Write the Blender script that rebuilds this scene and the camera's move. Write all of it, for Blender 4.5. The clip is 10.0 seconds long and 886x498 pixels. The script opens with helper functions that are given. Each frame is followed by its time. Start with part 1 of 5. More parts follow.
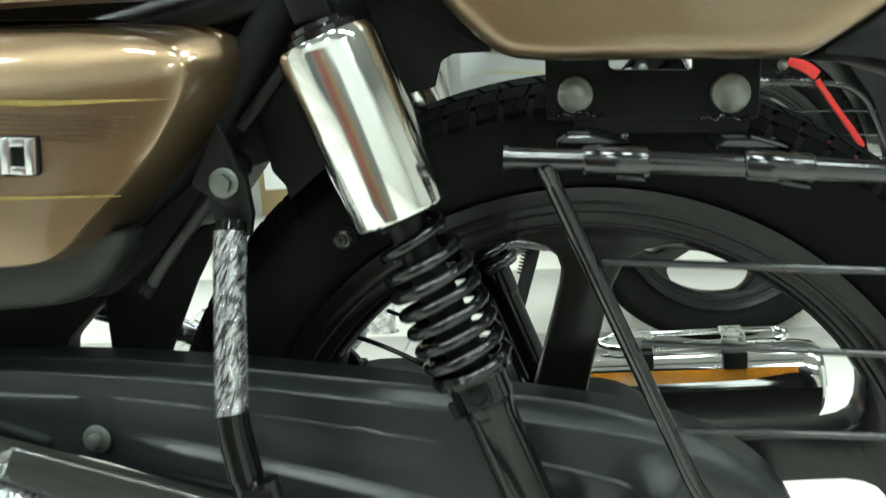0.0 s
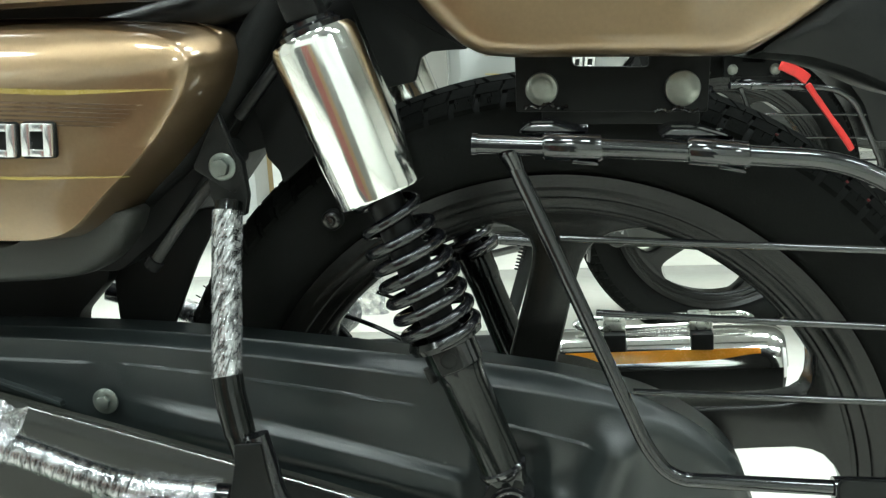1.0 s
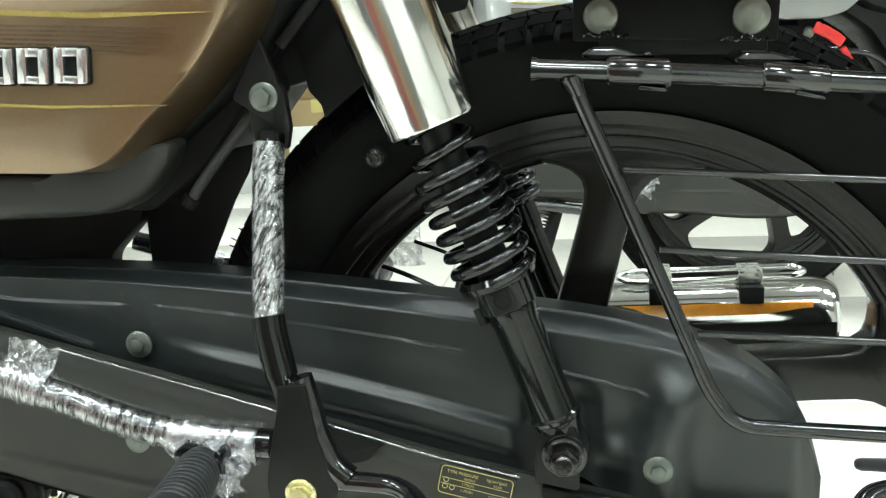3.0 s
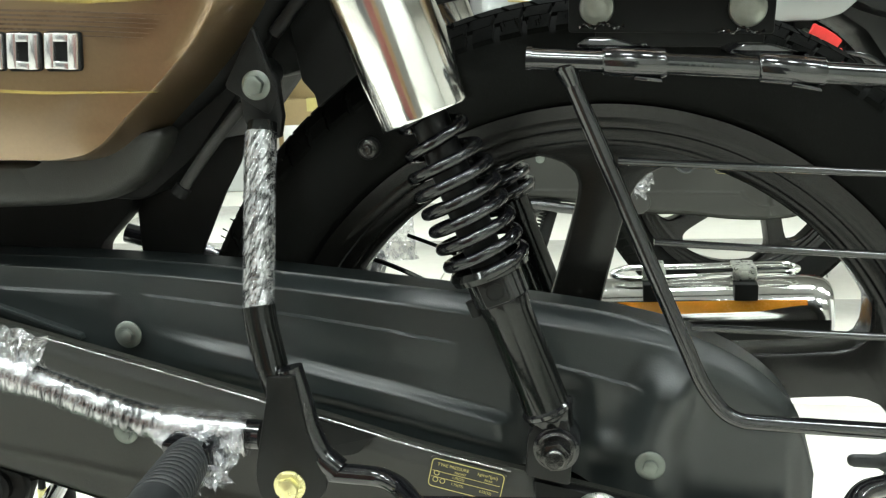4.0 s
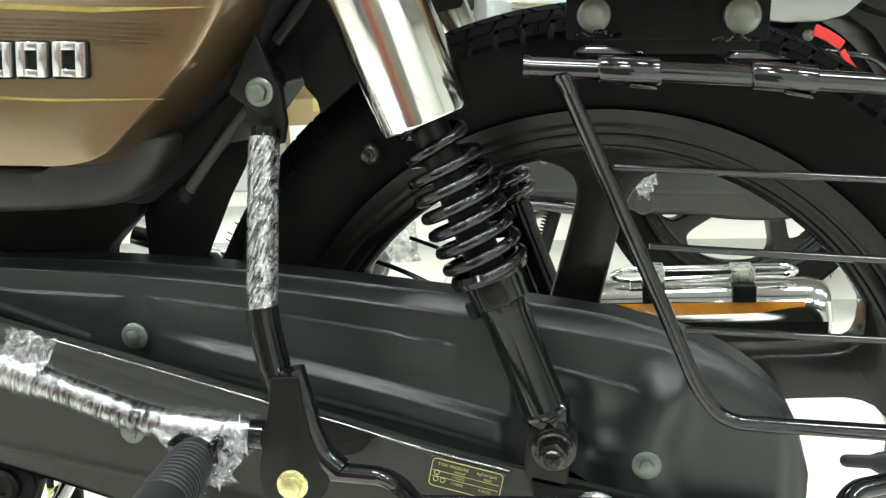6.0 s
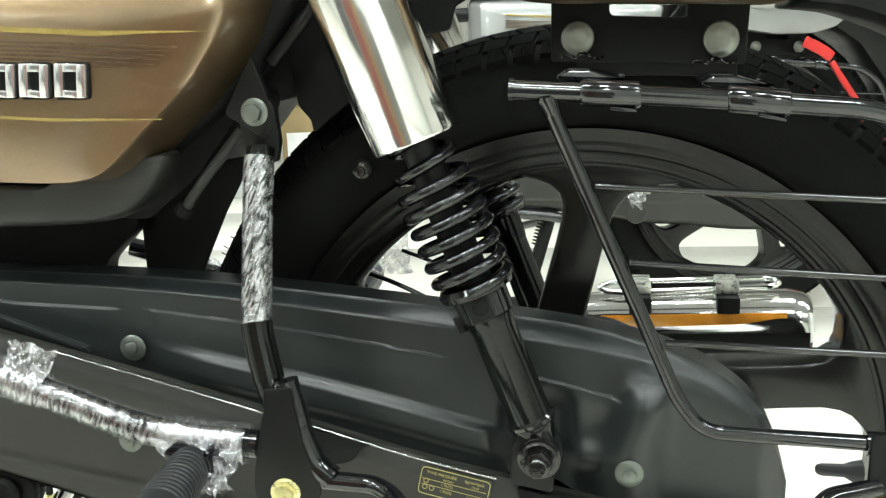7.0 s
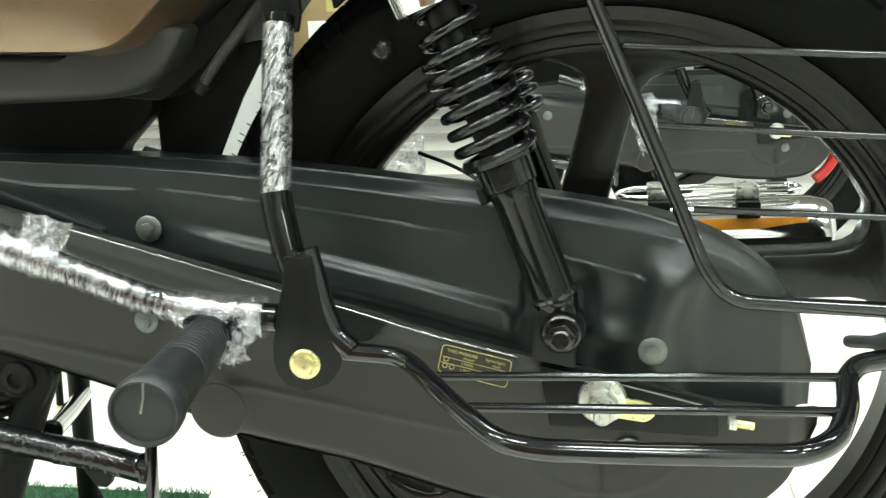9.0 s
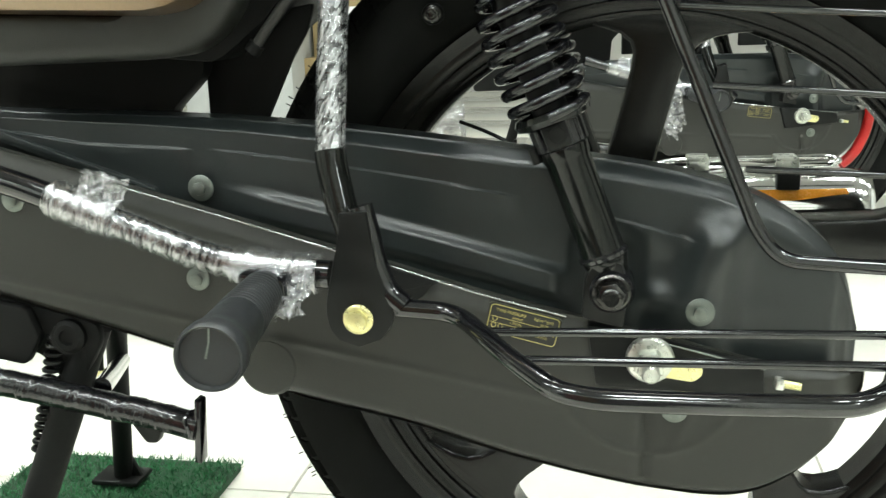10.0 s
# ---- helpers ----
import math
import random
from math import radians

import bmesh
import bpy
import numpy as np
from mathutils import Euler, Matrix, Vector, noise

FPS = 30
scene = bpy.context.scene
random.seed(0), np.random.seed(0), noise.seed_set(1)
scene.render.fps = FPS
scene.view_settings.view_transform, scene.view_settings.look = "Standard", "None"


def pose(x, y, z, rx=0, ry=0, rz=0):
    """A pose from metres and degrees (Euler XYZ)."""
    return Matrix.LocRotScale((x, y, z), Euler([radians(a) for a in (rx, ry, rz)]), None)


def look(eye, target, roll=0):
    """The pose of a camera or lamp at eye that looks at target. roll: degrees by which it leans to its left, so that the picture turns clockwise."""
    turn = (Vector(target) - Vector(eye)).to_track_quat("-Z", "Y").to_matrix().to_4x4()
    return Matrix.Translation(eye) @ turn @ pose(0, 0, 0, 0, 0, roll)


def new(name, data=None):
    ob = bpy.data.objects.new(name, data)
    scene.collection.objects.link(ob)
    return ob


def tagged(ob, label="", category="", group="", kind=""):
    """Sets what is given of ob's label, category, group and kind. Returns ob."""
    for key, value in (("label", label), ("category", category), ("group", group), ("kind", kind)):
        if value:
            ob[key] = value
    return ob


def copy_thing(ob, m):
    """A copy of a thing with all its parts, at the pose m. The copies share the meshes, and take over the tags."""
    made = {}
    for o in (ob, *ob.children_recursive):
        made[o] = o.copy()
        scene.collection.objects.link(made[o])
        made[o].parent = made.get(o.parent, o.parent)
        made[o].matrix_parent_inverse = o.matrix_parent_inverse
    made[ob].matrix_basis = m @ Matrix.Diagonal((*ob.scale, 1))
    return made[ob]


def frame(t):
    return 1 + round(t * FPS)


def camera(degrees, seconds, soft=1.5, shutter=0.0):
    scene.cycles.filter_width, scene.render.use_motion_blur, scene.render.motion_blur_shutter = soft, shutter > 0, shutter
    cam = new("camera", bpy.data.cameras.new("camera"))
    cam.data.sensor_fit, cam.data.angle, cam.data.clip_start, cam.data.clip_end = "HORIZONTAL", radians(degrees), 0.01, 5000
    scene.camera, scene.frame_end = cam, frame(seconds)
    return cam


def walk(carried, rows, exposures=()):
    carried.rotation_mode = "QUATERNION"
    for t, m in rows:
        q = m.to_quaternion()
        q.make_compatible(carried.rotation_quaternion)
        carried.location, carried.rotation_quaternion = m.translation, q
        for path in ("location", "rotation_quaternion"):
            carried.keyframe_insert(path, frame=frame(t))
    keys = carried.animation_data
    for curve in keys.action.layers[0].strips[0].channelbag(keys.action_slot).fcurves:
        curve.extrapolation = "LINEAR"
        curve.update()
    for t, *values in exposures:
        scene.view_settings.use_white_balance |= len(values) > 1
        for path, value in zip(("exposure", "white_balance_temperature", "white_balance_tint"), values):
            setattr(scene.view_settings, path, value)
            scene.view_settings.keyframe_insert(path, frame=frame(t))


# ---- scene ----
# Rear left side of a motorcycle on its centre stand in a tiled showroom.
# Bike coordinates: origin at the rear axle, x to the rear, y to its right side, z up.
AXLE = 0.315
cam = camera(48.6, 10.0, soft=1.3, shutter=0.5)
# seconds, eye in bike coordinates, yaw, pitch, roll
PATH = [
    (0, 0.0031, -0.6490, 0.3368, 8.36, -12.14, -3.78),
    (0.2, 0.0123, -0.6780, 0.3129, 8.58, -10.46, -3.85),
    (0.5, 0.0351, -0.7005, 0.3373, 8.89, -11.93, -3.73),
    (1, 0.0317, -0.7045, 0.3315, 8.98, -11.82, -3.39),
    (1.5, 0.0233, -0.6973, 0.3238, 9.02, -12.09, -3.18),
    (2, 0.0231, -0.6882, 0.3194, 9.15, -12.22, -3.07),
    (2.5, 0.0067, -0.6930, 0.3064, 9.41, -12.13, -2.86),
    (2.7, 0.0015, -0.6861, 0.3055, 9.69, -13.07, -3.14),
    (3.8, 0.0041, -0.6835, 0.2869, 9.46, -12.84, -2.81),
    (4, 0.0024, -0.6816, 0.2941, 9.37, -12.94, -2.50),
    (4.5, 0.0041, -0.6804, 0.2946, 9.20, -12.91, -2.53),
    (5, 0.0114, -0.6769, 0.2988, 9.23, -13.01, -2.51),
    (5.5, 0.0108, -0.6781, 0.3002, 9.57, -13.13, -2.53),
    (5.7, 0.0063, -0.6833, 0.2985, 9.80, -13.08, -2.62),
    (6.8, 0.0179, -0.7039, 0.3075, 9.67, -12.73, -2.54),
    (7, 0.0174, -0.7079, 0.3095, 9.64, -12.68, -2.53),
    (7.5, 0.0259, -0.7103, 0.3013, 9.30, -12.63, -2.56),
    (8, 0.0381, -0.7128, 0.2676, 9.42, -12.44, -2.19),
    (8.5, 0.0267, -0.7101, 0.2385, 9.18, -13.20, -2.23),
    (9, 0.0029, -0.7160, 0.2395, 9.78, -13.61, -2.21),
    (9.5, -0.0021, -0.7325, 0.2273, 10.24, -13.67, -1.88),
    (10, -0.0208, -0.7327, 0.2218, 10.44, -14.04, -1.74),
]


def aim(x, y, z, yaw, pitch, roll):
    a, p = radians(yaw), radians(pitch)
    ahead = Vector((-math.sin(a) * math.cos(p), math.cos(a) * math.cos(p), math.sin(p)))
    eye = Vector((x, y, z + AXLE))
    return look(eye, eye + ahead, roll)


walk(cam, [(t, aim(*r)) for t, *r in PATH], [(0.0, -0.38, 6100, 2), (0.5, -0.26, 6100, 3), (2.5, -0.18, 6150, 6), (4.0, -0.10, 6350, 9), (7.5, -0.02, 6400, 9), (8.5, 0.02, 6450, 8), (10.0, -0.17, 6450, 8)])

# ---- world and lights ----
world = bpy.data.worlds.new("world")
world.use_nodes = True
world.node_tree.nodes["Background"].inputs[0].default_value = (0.8, 0.85, 0.9, 1)
world.node_tree.nodes["Background"].inputs[1].default_value = 0.02
scene.world = world
LAMP_POWER = 83.0


# ---- materials ----
def material(name):
    m = bpy.data.materials.new(name)
    m.use_nodes = True
    return m, m.node_tree.nodes, m.node_tree.links, m.node_tree.nodes["Principled BSDF"]


def tex_noise(nodes, links, scale, detail=4.0, stretch=None, rough=0.55):
    n = nodes.new("ShaderNodeTexNoise")
    n.inputs["Scale"].default_value = scale
    n.inputs["Detail"].default_value = detail
    n.inputs["Roughness"].default_value = rough
    c = nodes.new("ShaderNodeTexCoord")
    if stretch:
        mp = nodes.new("ShaderNodeMapping")
        mp.inputs["Scale"].default_value = stretch
        links.new(c.outputs["Object"], mp.inputs["Vector"])
        links.new(mp.outputs["Vector"], n.inputs["Vector"])
    else:
        links.new(c.outputs["Object"], n.inputs["Vector"])
    return n


def ramp(nodes, links, source, lo, hi, a, b):
    r = nodes.new("ShaderNodeMapRange")
    r.inputs["From Min"].default_value, r.inputs["From Max"].default_value = lo, hi
    r.inputs["To Min"].default_value, r.inputs["To Max"].default_value = a, b
    links.new(source, r.inputs["Value"])
    return r.outputs["Result"]


def surface(name, colour, rough=0.5, metal=0.0, coat=0.0, vary=0.15, scale=40.0, bump=0.0, bump_scale=300.0, rough_vary=0.1, spec=0.5, stretch=None):
    """Colour and gloss with grain at two scales and fine relief."""
    m, nodes, links, b = material(name)
    b.inputs["Metallic"].default_value = metal
    b.inputs["Coat Weight"].default_value = coat
    b.inputs["Coat Roughness"].default_value = 0.03
    b.inputs["Specular IOR Level"].default_value = spec
    big = tex_noise(nodes, links, scale, 3.0, stretch)
    fine = tex_noise(nodes, links, scale * 9, 5.0, stretch)
    add = nodes.new("ShaderNodeMath")
    add.operation = "MULTIPLY_ADD"
    add.inputs[1].default_value = 0.6
    links.new(big.outputs["Fac"], add.inputs[0])
    half = nodes.new("ShaderNodeMath")
    half.operation = "MULTIPLY"
    half.inputs[1].default_value = 0.4
    links.new(fine.outputs["Fac"], half.inputs[0])
    links.new(half.outputs[0], add.inputs[2])
    mix = nodes.new("ShaderNodeMix")
    mix.data_type = "RGBA"
    mix.inputs["A"].default_value = (*[c * (1 - vary) for c in colour], 1)
    mix.inputs["B"].default_value = (*[min(1, c * (1 + vary)) for c in colour], 1)
    links.new(ramp(nodes, links, add.outputs[0], 0.3, 0.7, 0, 1), mix.inputs["Factor"])
    links.new(mix.outputs["Result"], b.inputs["Base Color"])
    links.new(ramp(nodes, links, add.outputs[0], 0.3, 0.7, max(0.02, rough - rough_vary), min(1, rough + rough_vary)), b.inputs["Roughness"])
    if bump:
        bn = tex_noise(nodes, links, bump_scale, 4.0, stretch)
        bp = nodes.new("ShaderNodeBump")
        bp.inputs["Strength"].default_value = bump
        bp.inputs["Distance"].default_value = 0.001
        links.new(bn.outputs["Fac"], bp.inputs["Height"])
        links.new(bp.outputs["Normal"], b.inputs["Normal"])
    return m


M = {}
M["case"] = surface("satin_blue_black_plastic", (0.0132, 0.0166, 0.0167), 0.34, vary=0.12, scale=18, bump=0.12, bump_scale=900, rough_vary=0.05)
M["case_low"] = surface("matt_olive_black_plastic", (0.0165, 0.0170, 0.0137), 0.5, vary=0.14, scale=14, bump=0.15, bump_scale=900, rough_vary=0.06)
M["gloss_black"] = surface("gloss_black_paint", (0.006, 0.006, 0.007), 0.095, vary=0.3, scale=60, bump=0.06, bump_scale=300, rough_vary=0.025, spec=0.8)
M["spring_paint"] = surface("thick_gloss_black_paint", (0.004, 0.004, 0.005), 0.04, vary=0.3, scale=60, bump=0.42, bump_scale=220, rough_vary=0.015, spec=0.6)
M["damper_paint"] = surface("smooth_black_paint", (0.005, 0.0055, 0.005), 0.12, vary=0.3, scale=60, bump=0.06, bump_scale=260, rough_vary=0.03, spec=0.36)
M["satin_black"] = surface("satin_black_paint", (0.0052, 0.0055, 0.0052), 0.42, vary=0.25, scale=40, bump=0.08, bump_scale=500, spec=0.24)
M["matt_black"] = surface("matt_black_plastic", (0.0050, 0.0053, 0.0050), 0.62, vary=0.2, scale=30, bump=0.1, bump_scale=700, spec=0.18)
M["grey_skirt"] = surface("grey_black_moulded_plastic", (0.0135, 0.0140, 0.0116), 0.5, vary=0.1, scale=30, bump=0.15, bump_scale=1200)
M["rubber"] = surface("tyre_rubber", (0.0046, 0.0049, 0.0044), 0.72, vary=0.25, scale=30, bump=0.2, bump_scale=600, spec=0.11)
M["tread_rubber"] = surface("matt_tread_rubber", (0.0046, 0.0049, 0.0044), 0.9, vary=0.3, scale=40, bump=0.3, bump_scale=500, spec=0.05)
M["peg_rubber"] = surface("moulded_peg_rubber", (0.016, 0.0175, 0.019), 0.46, vary=0.18, scale=60, bump=0.1, bump_scale=900)
M["rim"] = surface("black_alloy_paint", (0.0050, 0.0049, 0.0043), 0.24, vary=0.12, scale=40, bump=0.03, bump_scale=900, rough_vary=0.02, spec=0.36)
M["chrome"] = surface("chrome_plate", (0.86, 0.86, 0.84), 0.06, metal=1.0, vary=0.02, scale=20, rough_vary=0.025)
M["soft_chrome"] = surface("polished_chrome_cover", (0.84, 0.84, 0.82), 0.10, metal=1.0, vary=0.03, scale=20, rough_vary=0.04)
M["brushed_chrome"] = surface("drawn_chrome_tube", (0.90, 0.90, 0.87), 0.11, metal=1.0, vary=0.04, scale=25, rough_vary=0.05, bump=0.02, bump_scale=160, stretch=(8, 8, 1))
M["zinc"] = surface("clear_zinc_plate", (0.17, 0.188, 0.17), 0.42, metal=0.85, vary=0.12, scale=200, bump=0.1, bump_scale=700)
M["bright_zinc"] = surface("bright_zinc_plate", (0.62, 0.63, 0.57), 0.3, metal=0.85, vary=0.12, scale=200, bump=0.1, bump_scale=700)
M["dark_zinc"] = surface("dull_zinc_plate", (0.27, 0.28, 0.25), 0.45, metal=0.8, vary=0.15, scale=200, bump=0.1, bump_scale=700)
M["braid"] = surface("grey_pipe_rubber", (0.024, 0.024, 0.022), 0.6, vary=0.25, scale=120, bump=0.2, bump_scale=500)
# bright metal standing in for a lamp glint on gloss black
M["edge_glint"] = surface("bright_edge_glint", (0.42, 0.42, 0.42), 0.20, metal=1.0, vary=0.25, scale=60, rough_vary=0.08)
M["yellow_zinc"] = surface("yellow_zinc_plate", (0.78, 0.72, 0.36), 0.3, metal=0.8, vary=0.15, scale=180, bump=0.08, bump_scale=700)
M["gold"] = surface("bronze_metallic_paint", (0.226, 0.154, 0.086), 0.38, metal=0.90, coat=1.0, vary=0.07, scale=420, rough_vary=0.03)
M["yellow"] = surface("yellow_stripe_film", (0.28, 0.205, 0.055), 0.3, coat=0.5, vary=0.1, scale=60)
M["brown_line"] = surface("dark_brown_stripe_film", (0.085, 0.052, 0.030), 0.3, coat=0.6, vary=0.1, scale=60)
M["silver"] = surface("silver_badge_plating", (0.75, 0.75, 0.76), 0.18, metal=0.9, vary=0.06, scale=150)
M["amber"] = surface("amber_strip", (0.75, 0.34, 0.03), 0.25, coat=0.6, vary=0.1, scale=60)
M["red"] = surface("red_tape", (0.42, 0.015, 0.012), 0.4, vary=0.15, scale=60)
M["red_mark"] = surface("dull_red_line_paint", (0.20, 0.02, 0.02), 0.6, vary=0.4, scale=90)
M["green_paint"] = surface("yellow_green_line_paint", (0.32, 0.36, 0.05), 0.6, vary=0.3, scale=80)
M["black_zinc"] = surface("black_zinc_plate", (0.055, 0.054, 0.052), 0.16, metal=0.9, vary=0.3, scale=300, bump=0.2, bump_scale=500)
M["label"] = surface("black_label_film", (0.012, 0.012, 0.010), 0.35, vary=0.15, scale=80)
M["label_ink"] = surface("gold_label_ink", (0.42, 0.36, 0.12), 0.45, vary=0.1, scale=80)
M["turf_base"] = surface("turf_backing", (0.012, 0.05, 0.018), 0.8, vary=0.3, scale=60)
M["turf"] = surface("artificial_grass_blades", (0.02, 0.13, 0.045), 0.5, vary=0.4, scale=50)
M["dark_wall"] = surface("dark_grey_wall_paint", (0.10, 0.10, 0.10), 0.7, vary=0.08, scale=3, bump=0.05, bump_scale=120)
M["wall"] = surface("pale_grey_wall_paint", (0.62, 0.61, 0.57), 0.7, vary=0.04, scale=3, bump=0.05, bump_scale=120)
M["ceiling"] = surface("grey_ceiling_board", (0.22, 0.22, 0.21), 0.8, vary=0.03, scale=3, bump=0.05, bump_scale=90)
M["tile"] = surface("polished_cream_floor_tile", (0.80, 0.78, 0.70), 0.13, coat=0.3, vary=0.05, scale=5, rough_vary=0.05)
M["grout"] = surface("grey_grout", (0.42, 0.40, 0.36), 0.8, vary=0.1, scale=60)
M["lamp_frame"] = surface("white_lamp_frame", (0.8, 0.8, 0.8), 0.5, vary=0.03, scale=20)
# colours of the added panel that the chrome shock cover mirrors
M["reflected_red"] = surface("red_reflection_panel", (0.22, 0.075, 0.062), 0.5, vary=0.1, scale=6)
M["reflected_grey"] = surface("grey_reflection_panel", (0.16, 0.155, 0.145), 0.5, vary=0.1, scale=6)
M["reflected_brown"] = surface("brown_reflection_panel", (0.24, 0.15, 0.07), 0.5, vary=0.1, scale=6)
M["cardboard"] = surface("brown_cardboard", (0.26, 0.19, 0.09), 0.8, vary=0.12, scale=25, bump=0.1, bump_scale=200)
M["white_plastic"] = surface("white_plastic", (0.75, 0.75, 0.72), 0.4, vary=0.05, scale=30)


def lamp_material():
    m, nodes, links, b = material("lamp_diffuser")
    b.inputs["Base Color"].default_value = (0.9, 0.9, 0.9, 1)
    b.inputs["Emission Color"].default_value = (0.935, 1.0, 0.955, 1)
    b.inputs["Emission Strength"].default_value = LAMP_POWER
    return m


M["lamp"] = lamp_material()


def film_material(name, milk, cover, stretch, turn=(0.0, 0.0, 0.0), rough=0.16, bump=0.6, thin=0.40):
    """Clear packing film: see-through, its gloss broken by long creases and milky folds."""
    m, nodes, links, b = material(name)
    out = nodes["Material Output"]
    nodes.remove(b)
    coord = nodes.new("ShaderNodeTexCoord")
    spin = nodes.new("ShaderNodeMapping")
    spin.inputs["Rotation"].default_value = turn
    spin.vector_type = "TEXTURE"
    spin.inputs["Scale"].default_value = [1 / v for v in stretch]
    links.new(coord.outputs["Object"], spin.inputs["Vector"])

    def streaks(scale, detail):
        n = nodes.new("ShaderNodeTexNoise")
        n.inputs["Scale"].default_value = scale
        n.inputs["Detail"].default_value = detail
        n.inputs["Roughness"].default_value = 0.65
        n.inputs["Distortion"].default_value = 0.6
        links.new(spin.outputs["Vector"], n.inputs["Vector"])
        return n.outputs["Fac"]

    folds, creases = streaks(1.0, 5.0), streaks(2.7, 4.0)
    patches = tex_noise(nodes, links, 60, 3.0, None, 0.6)
    height = nodes.new("ShaderNodeMath")
    height.operation = "MULTIPLY_ADD"
    height.inputs[1].default_value = 0.5
    links.new(creases, height.inputs[0])
    links.new(folds, height.inputs[2])
    bp = nodes.new("ShaderNodeBump")
    bp.inputs["Strength"].default_value = bump
    bp.inputs["Distance"].default_value = 0.0012
    links.new(height.outputs[0], bp.inputs["Height"])
    gloss = nodes.new("ShaderNodeBsdfGlossy")
    gloss.inputs["Color"].default_value = (0.95, 0.95, 0.98, 1)
    gloss.inputs["Roughness"].default_value = rough
    links.new(bp.outputs["Normal"], gloss.inputs["Normal"])
    diffuse = nodes.new("ShaderNodeBsdfDiffuse")
    diffuse.inputs["Color"].default_value = (0.80, 0.81, 0.84, 1)
    links.new(bp.outputs["Normal"], diffuse.inputs["Normal"])
    both = nodes.new("ShaderNodeMixShader")
    links.new(ramp(nodes, links, patches.outputs["Fac"], 0.40, 0.66, milk * 0.2, milk), both.inputs[0])
    links.new(gloss.outputs[0], both.inputs[1])
    links.new(diffuse.outputs[0], both.inputs[2])
    clear = nodes.new("ShaderNodeBsdfTransparent")
    mix = nodes.new("ShaderNodeMixShader")
    links.new(ramp(nodes, links, folds, thin, 0.60, cover * 0.12, cover), mix.inputs[0])
    links.new(clear.outputs[0], mix.inputs[1])
    links.new(both.outputs[0], mix.inputs[2])
    links.new(mix.outputs[0], out.inputs["Surface"])
    return m


M["dark_wrap"] = surface("crinkled_black_film", (0.007, 0.007, 0.008), 0.16, vary=0.3, scale=60, bump=0.5, bump_scale=120, spec=0.7, stretch=(0.4, 1, 1))
M["film"] = film_material("clear_wound_film", 0.14, 0.52, (420, 90, 90), (0.0, 0.25, 0.0), 0.18, 0.4)
M["film_tight"] = film_material("tight_wound_film", 0.42, 0.78, (520, 200, 120), (0.0, 0.40, 0.0), 0.16, 0.34, 0.43)
M["film_loose"] = film_material("crumpled_loose_film", 0.42, 0.82, (190, 150, 130), (0.4, 0.3, 0.5))


# ---- mesh helpers ----
def finish(bm, sharp=38.0):
    bmesh.ops.recalc_face_normals(bm, faces=bm.faces)
    for fc in bm.faces:
        fc.smooth = True
    lim = radians(sharp)
    for e in bm.edges:
        if len(e.link_faces) == 2 and e.calc_face_angle(0) > lim:
            e.smooth = False


def part(name, bm, mat, parent=None, label=""):
    finish(bm)
    me = bpy.data.meshes.new(name)
    bm.to_mesh(me)
    bm.free()
    me.materials.append(mat)
    ob = new(name, me)
    if parent:
        ob.parent = parent
    return tagged(ob, label)


def smooth_path(pts, radius=0.02, n=6):
    """A polyline with its inner corners rounded."""
    pts = [Vector(p) for p in pts]
    out = [pts[0]]
    for a, b, c in zip(pts, pts[1:], pts[2:]):
        r = min(radius, (b - a).length * 0.49, (c - b).length * 0.49)
        p, q = b + (a - b).normalized() * r, b + (c - b).normalized() * r
        for k in range(n + 1):
            u = k / n
            out.append((1 - u) ** 2 * p + 2 * u * (1 - u) * b + u * u * q)
    return out + [pts[-1]]


def tube(pts, radius, sides=14, bm=None, caps=True):
    """A round tube along a polyline; radius: one number, or one for each point."""
    bm = bm or bmesh.new()
    pts = [Vector(p) for p in pts]
    radii = radius if isinstance(radius, (list, tuple)) else [radius] * len(pts)
    tang = [(pts[min(i + 1, len(pts) - 1)] - pts[max(i - 1, 0)]).normalized() for i in range(len(pts))]
    up = tang[0].orthogonal().normalized()
    rings = []
    for p, t, r in zip(pts, tang, radii):
        up = (up - t * up.dot(t)).normalized()
        side = t.cross(up)
        rings.append([bm.verts.new(p + r * (math.cos(a) * up + math.sin(a) * side)) for a in (2 * math.pi * k / sides for k in range(sides))])
    for a, b in zip(rings, rings[1:]):
        for k in range(sides):
            bm.faces.new((a[k], a[(k + 1) % sides], b[(k + 1) % sides], b[k]))
    if caps:
        bm.faces.new(rings[0][::-1])
        bm.faces.new(rings[-1])
    return bm


def lathe(profile, origin, axis, sides=32, bm=None, start=0.0, sweep=360.0, ref=None):
    """Turns a list of (radius, height) round an axis."""
    bm = bm or bmesh.new()
    axis = Vector(axis).normalized()
    u = Vector(ref) if ref else axis.orthogonal()
    u = (u - axis * u.dot(axis)).normalized()
    w = axis.cross(u)
    o = Vector(origin)
    whole = sweep >= 359.9
    count = sides if whole else sides + 1
    rings = []
    for k in range(count):
        a = radians(start + sweep * k / sides)
        d = math.cos(a) * u + math.sin(a) * w
        rings.append([bm.verts.new(o + d * max(r, 1e-5) + axis * h) for r, h in profile])
    for k in range(sides):
        a, b = rings[k], rings[(k + 1) % count]
        for i in range(len(profile) - 1):
            bm.faces.new((a[i], a[i + 1], b[i + 1], b[i]))
    bmesh.ops.remove_doubles(bm, verts=bm.verts, dist=2e-5)
    return bm


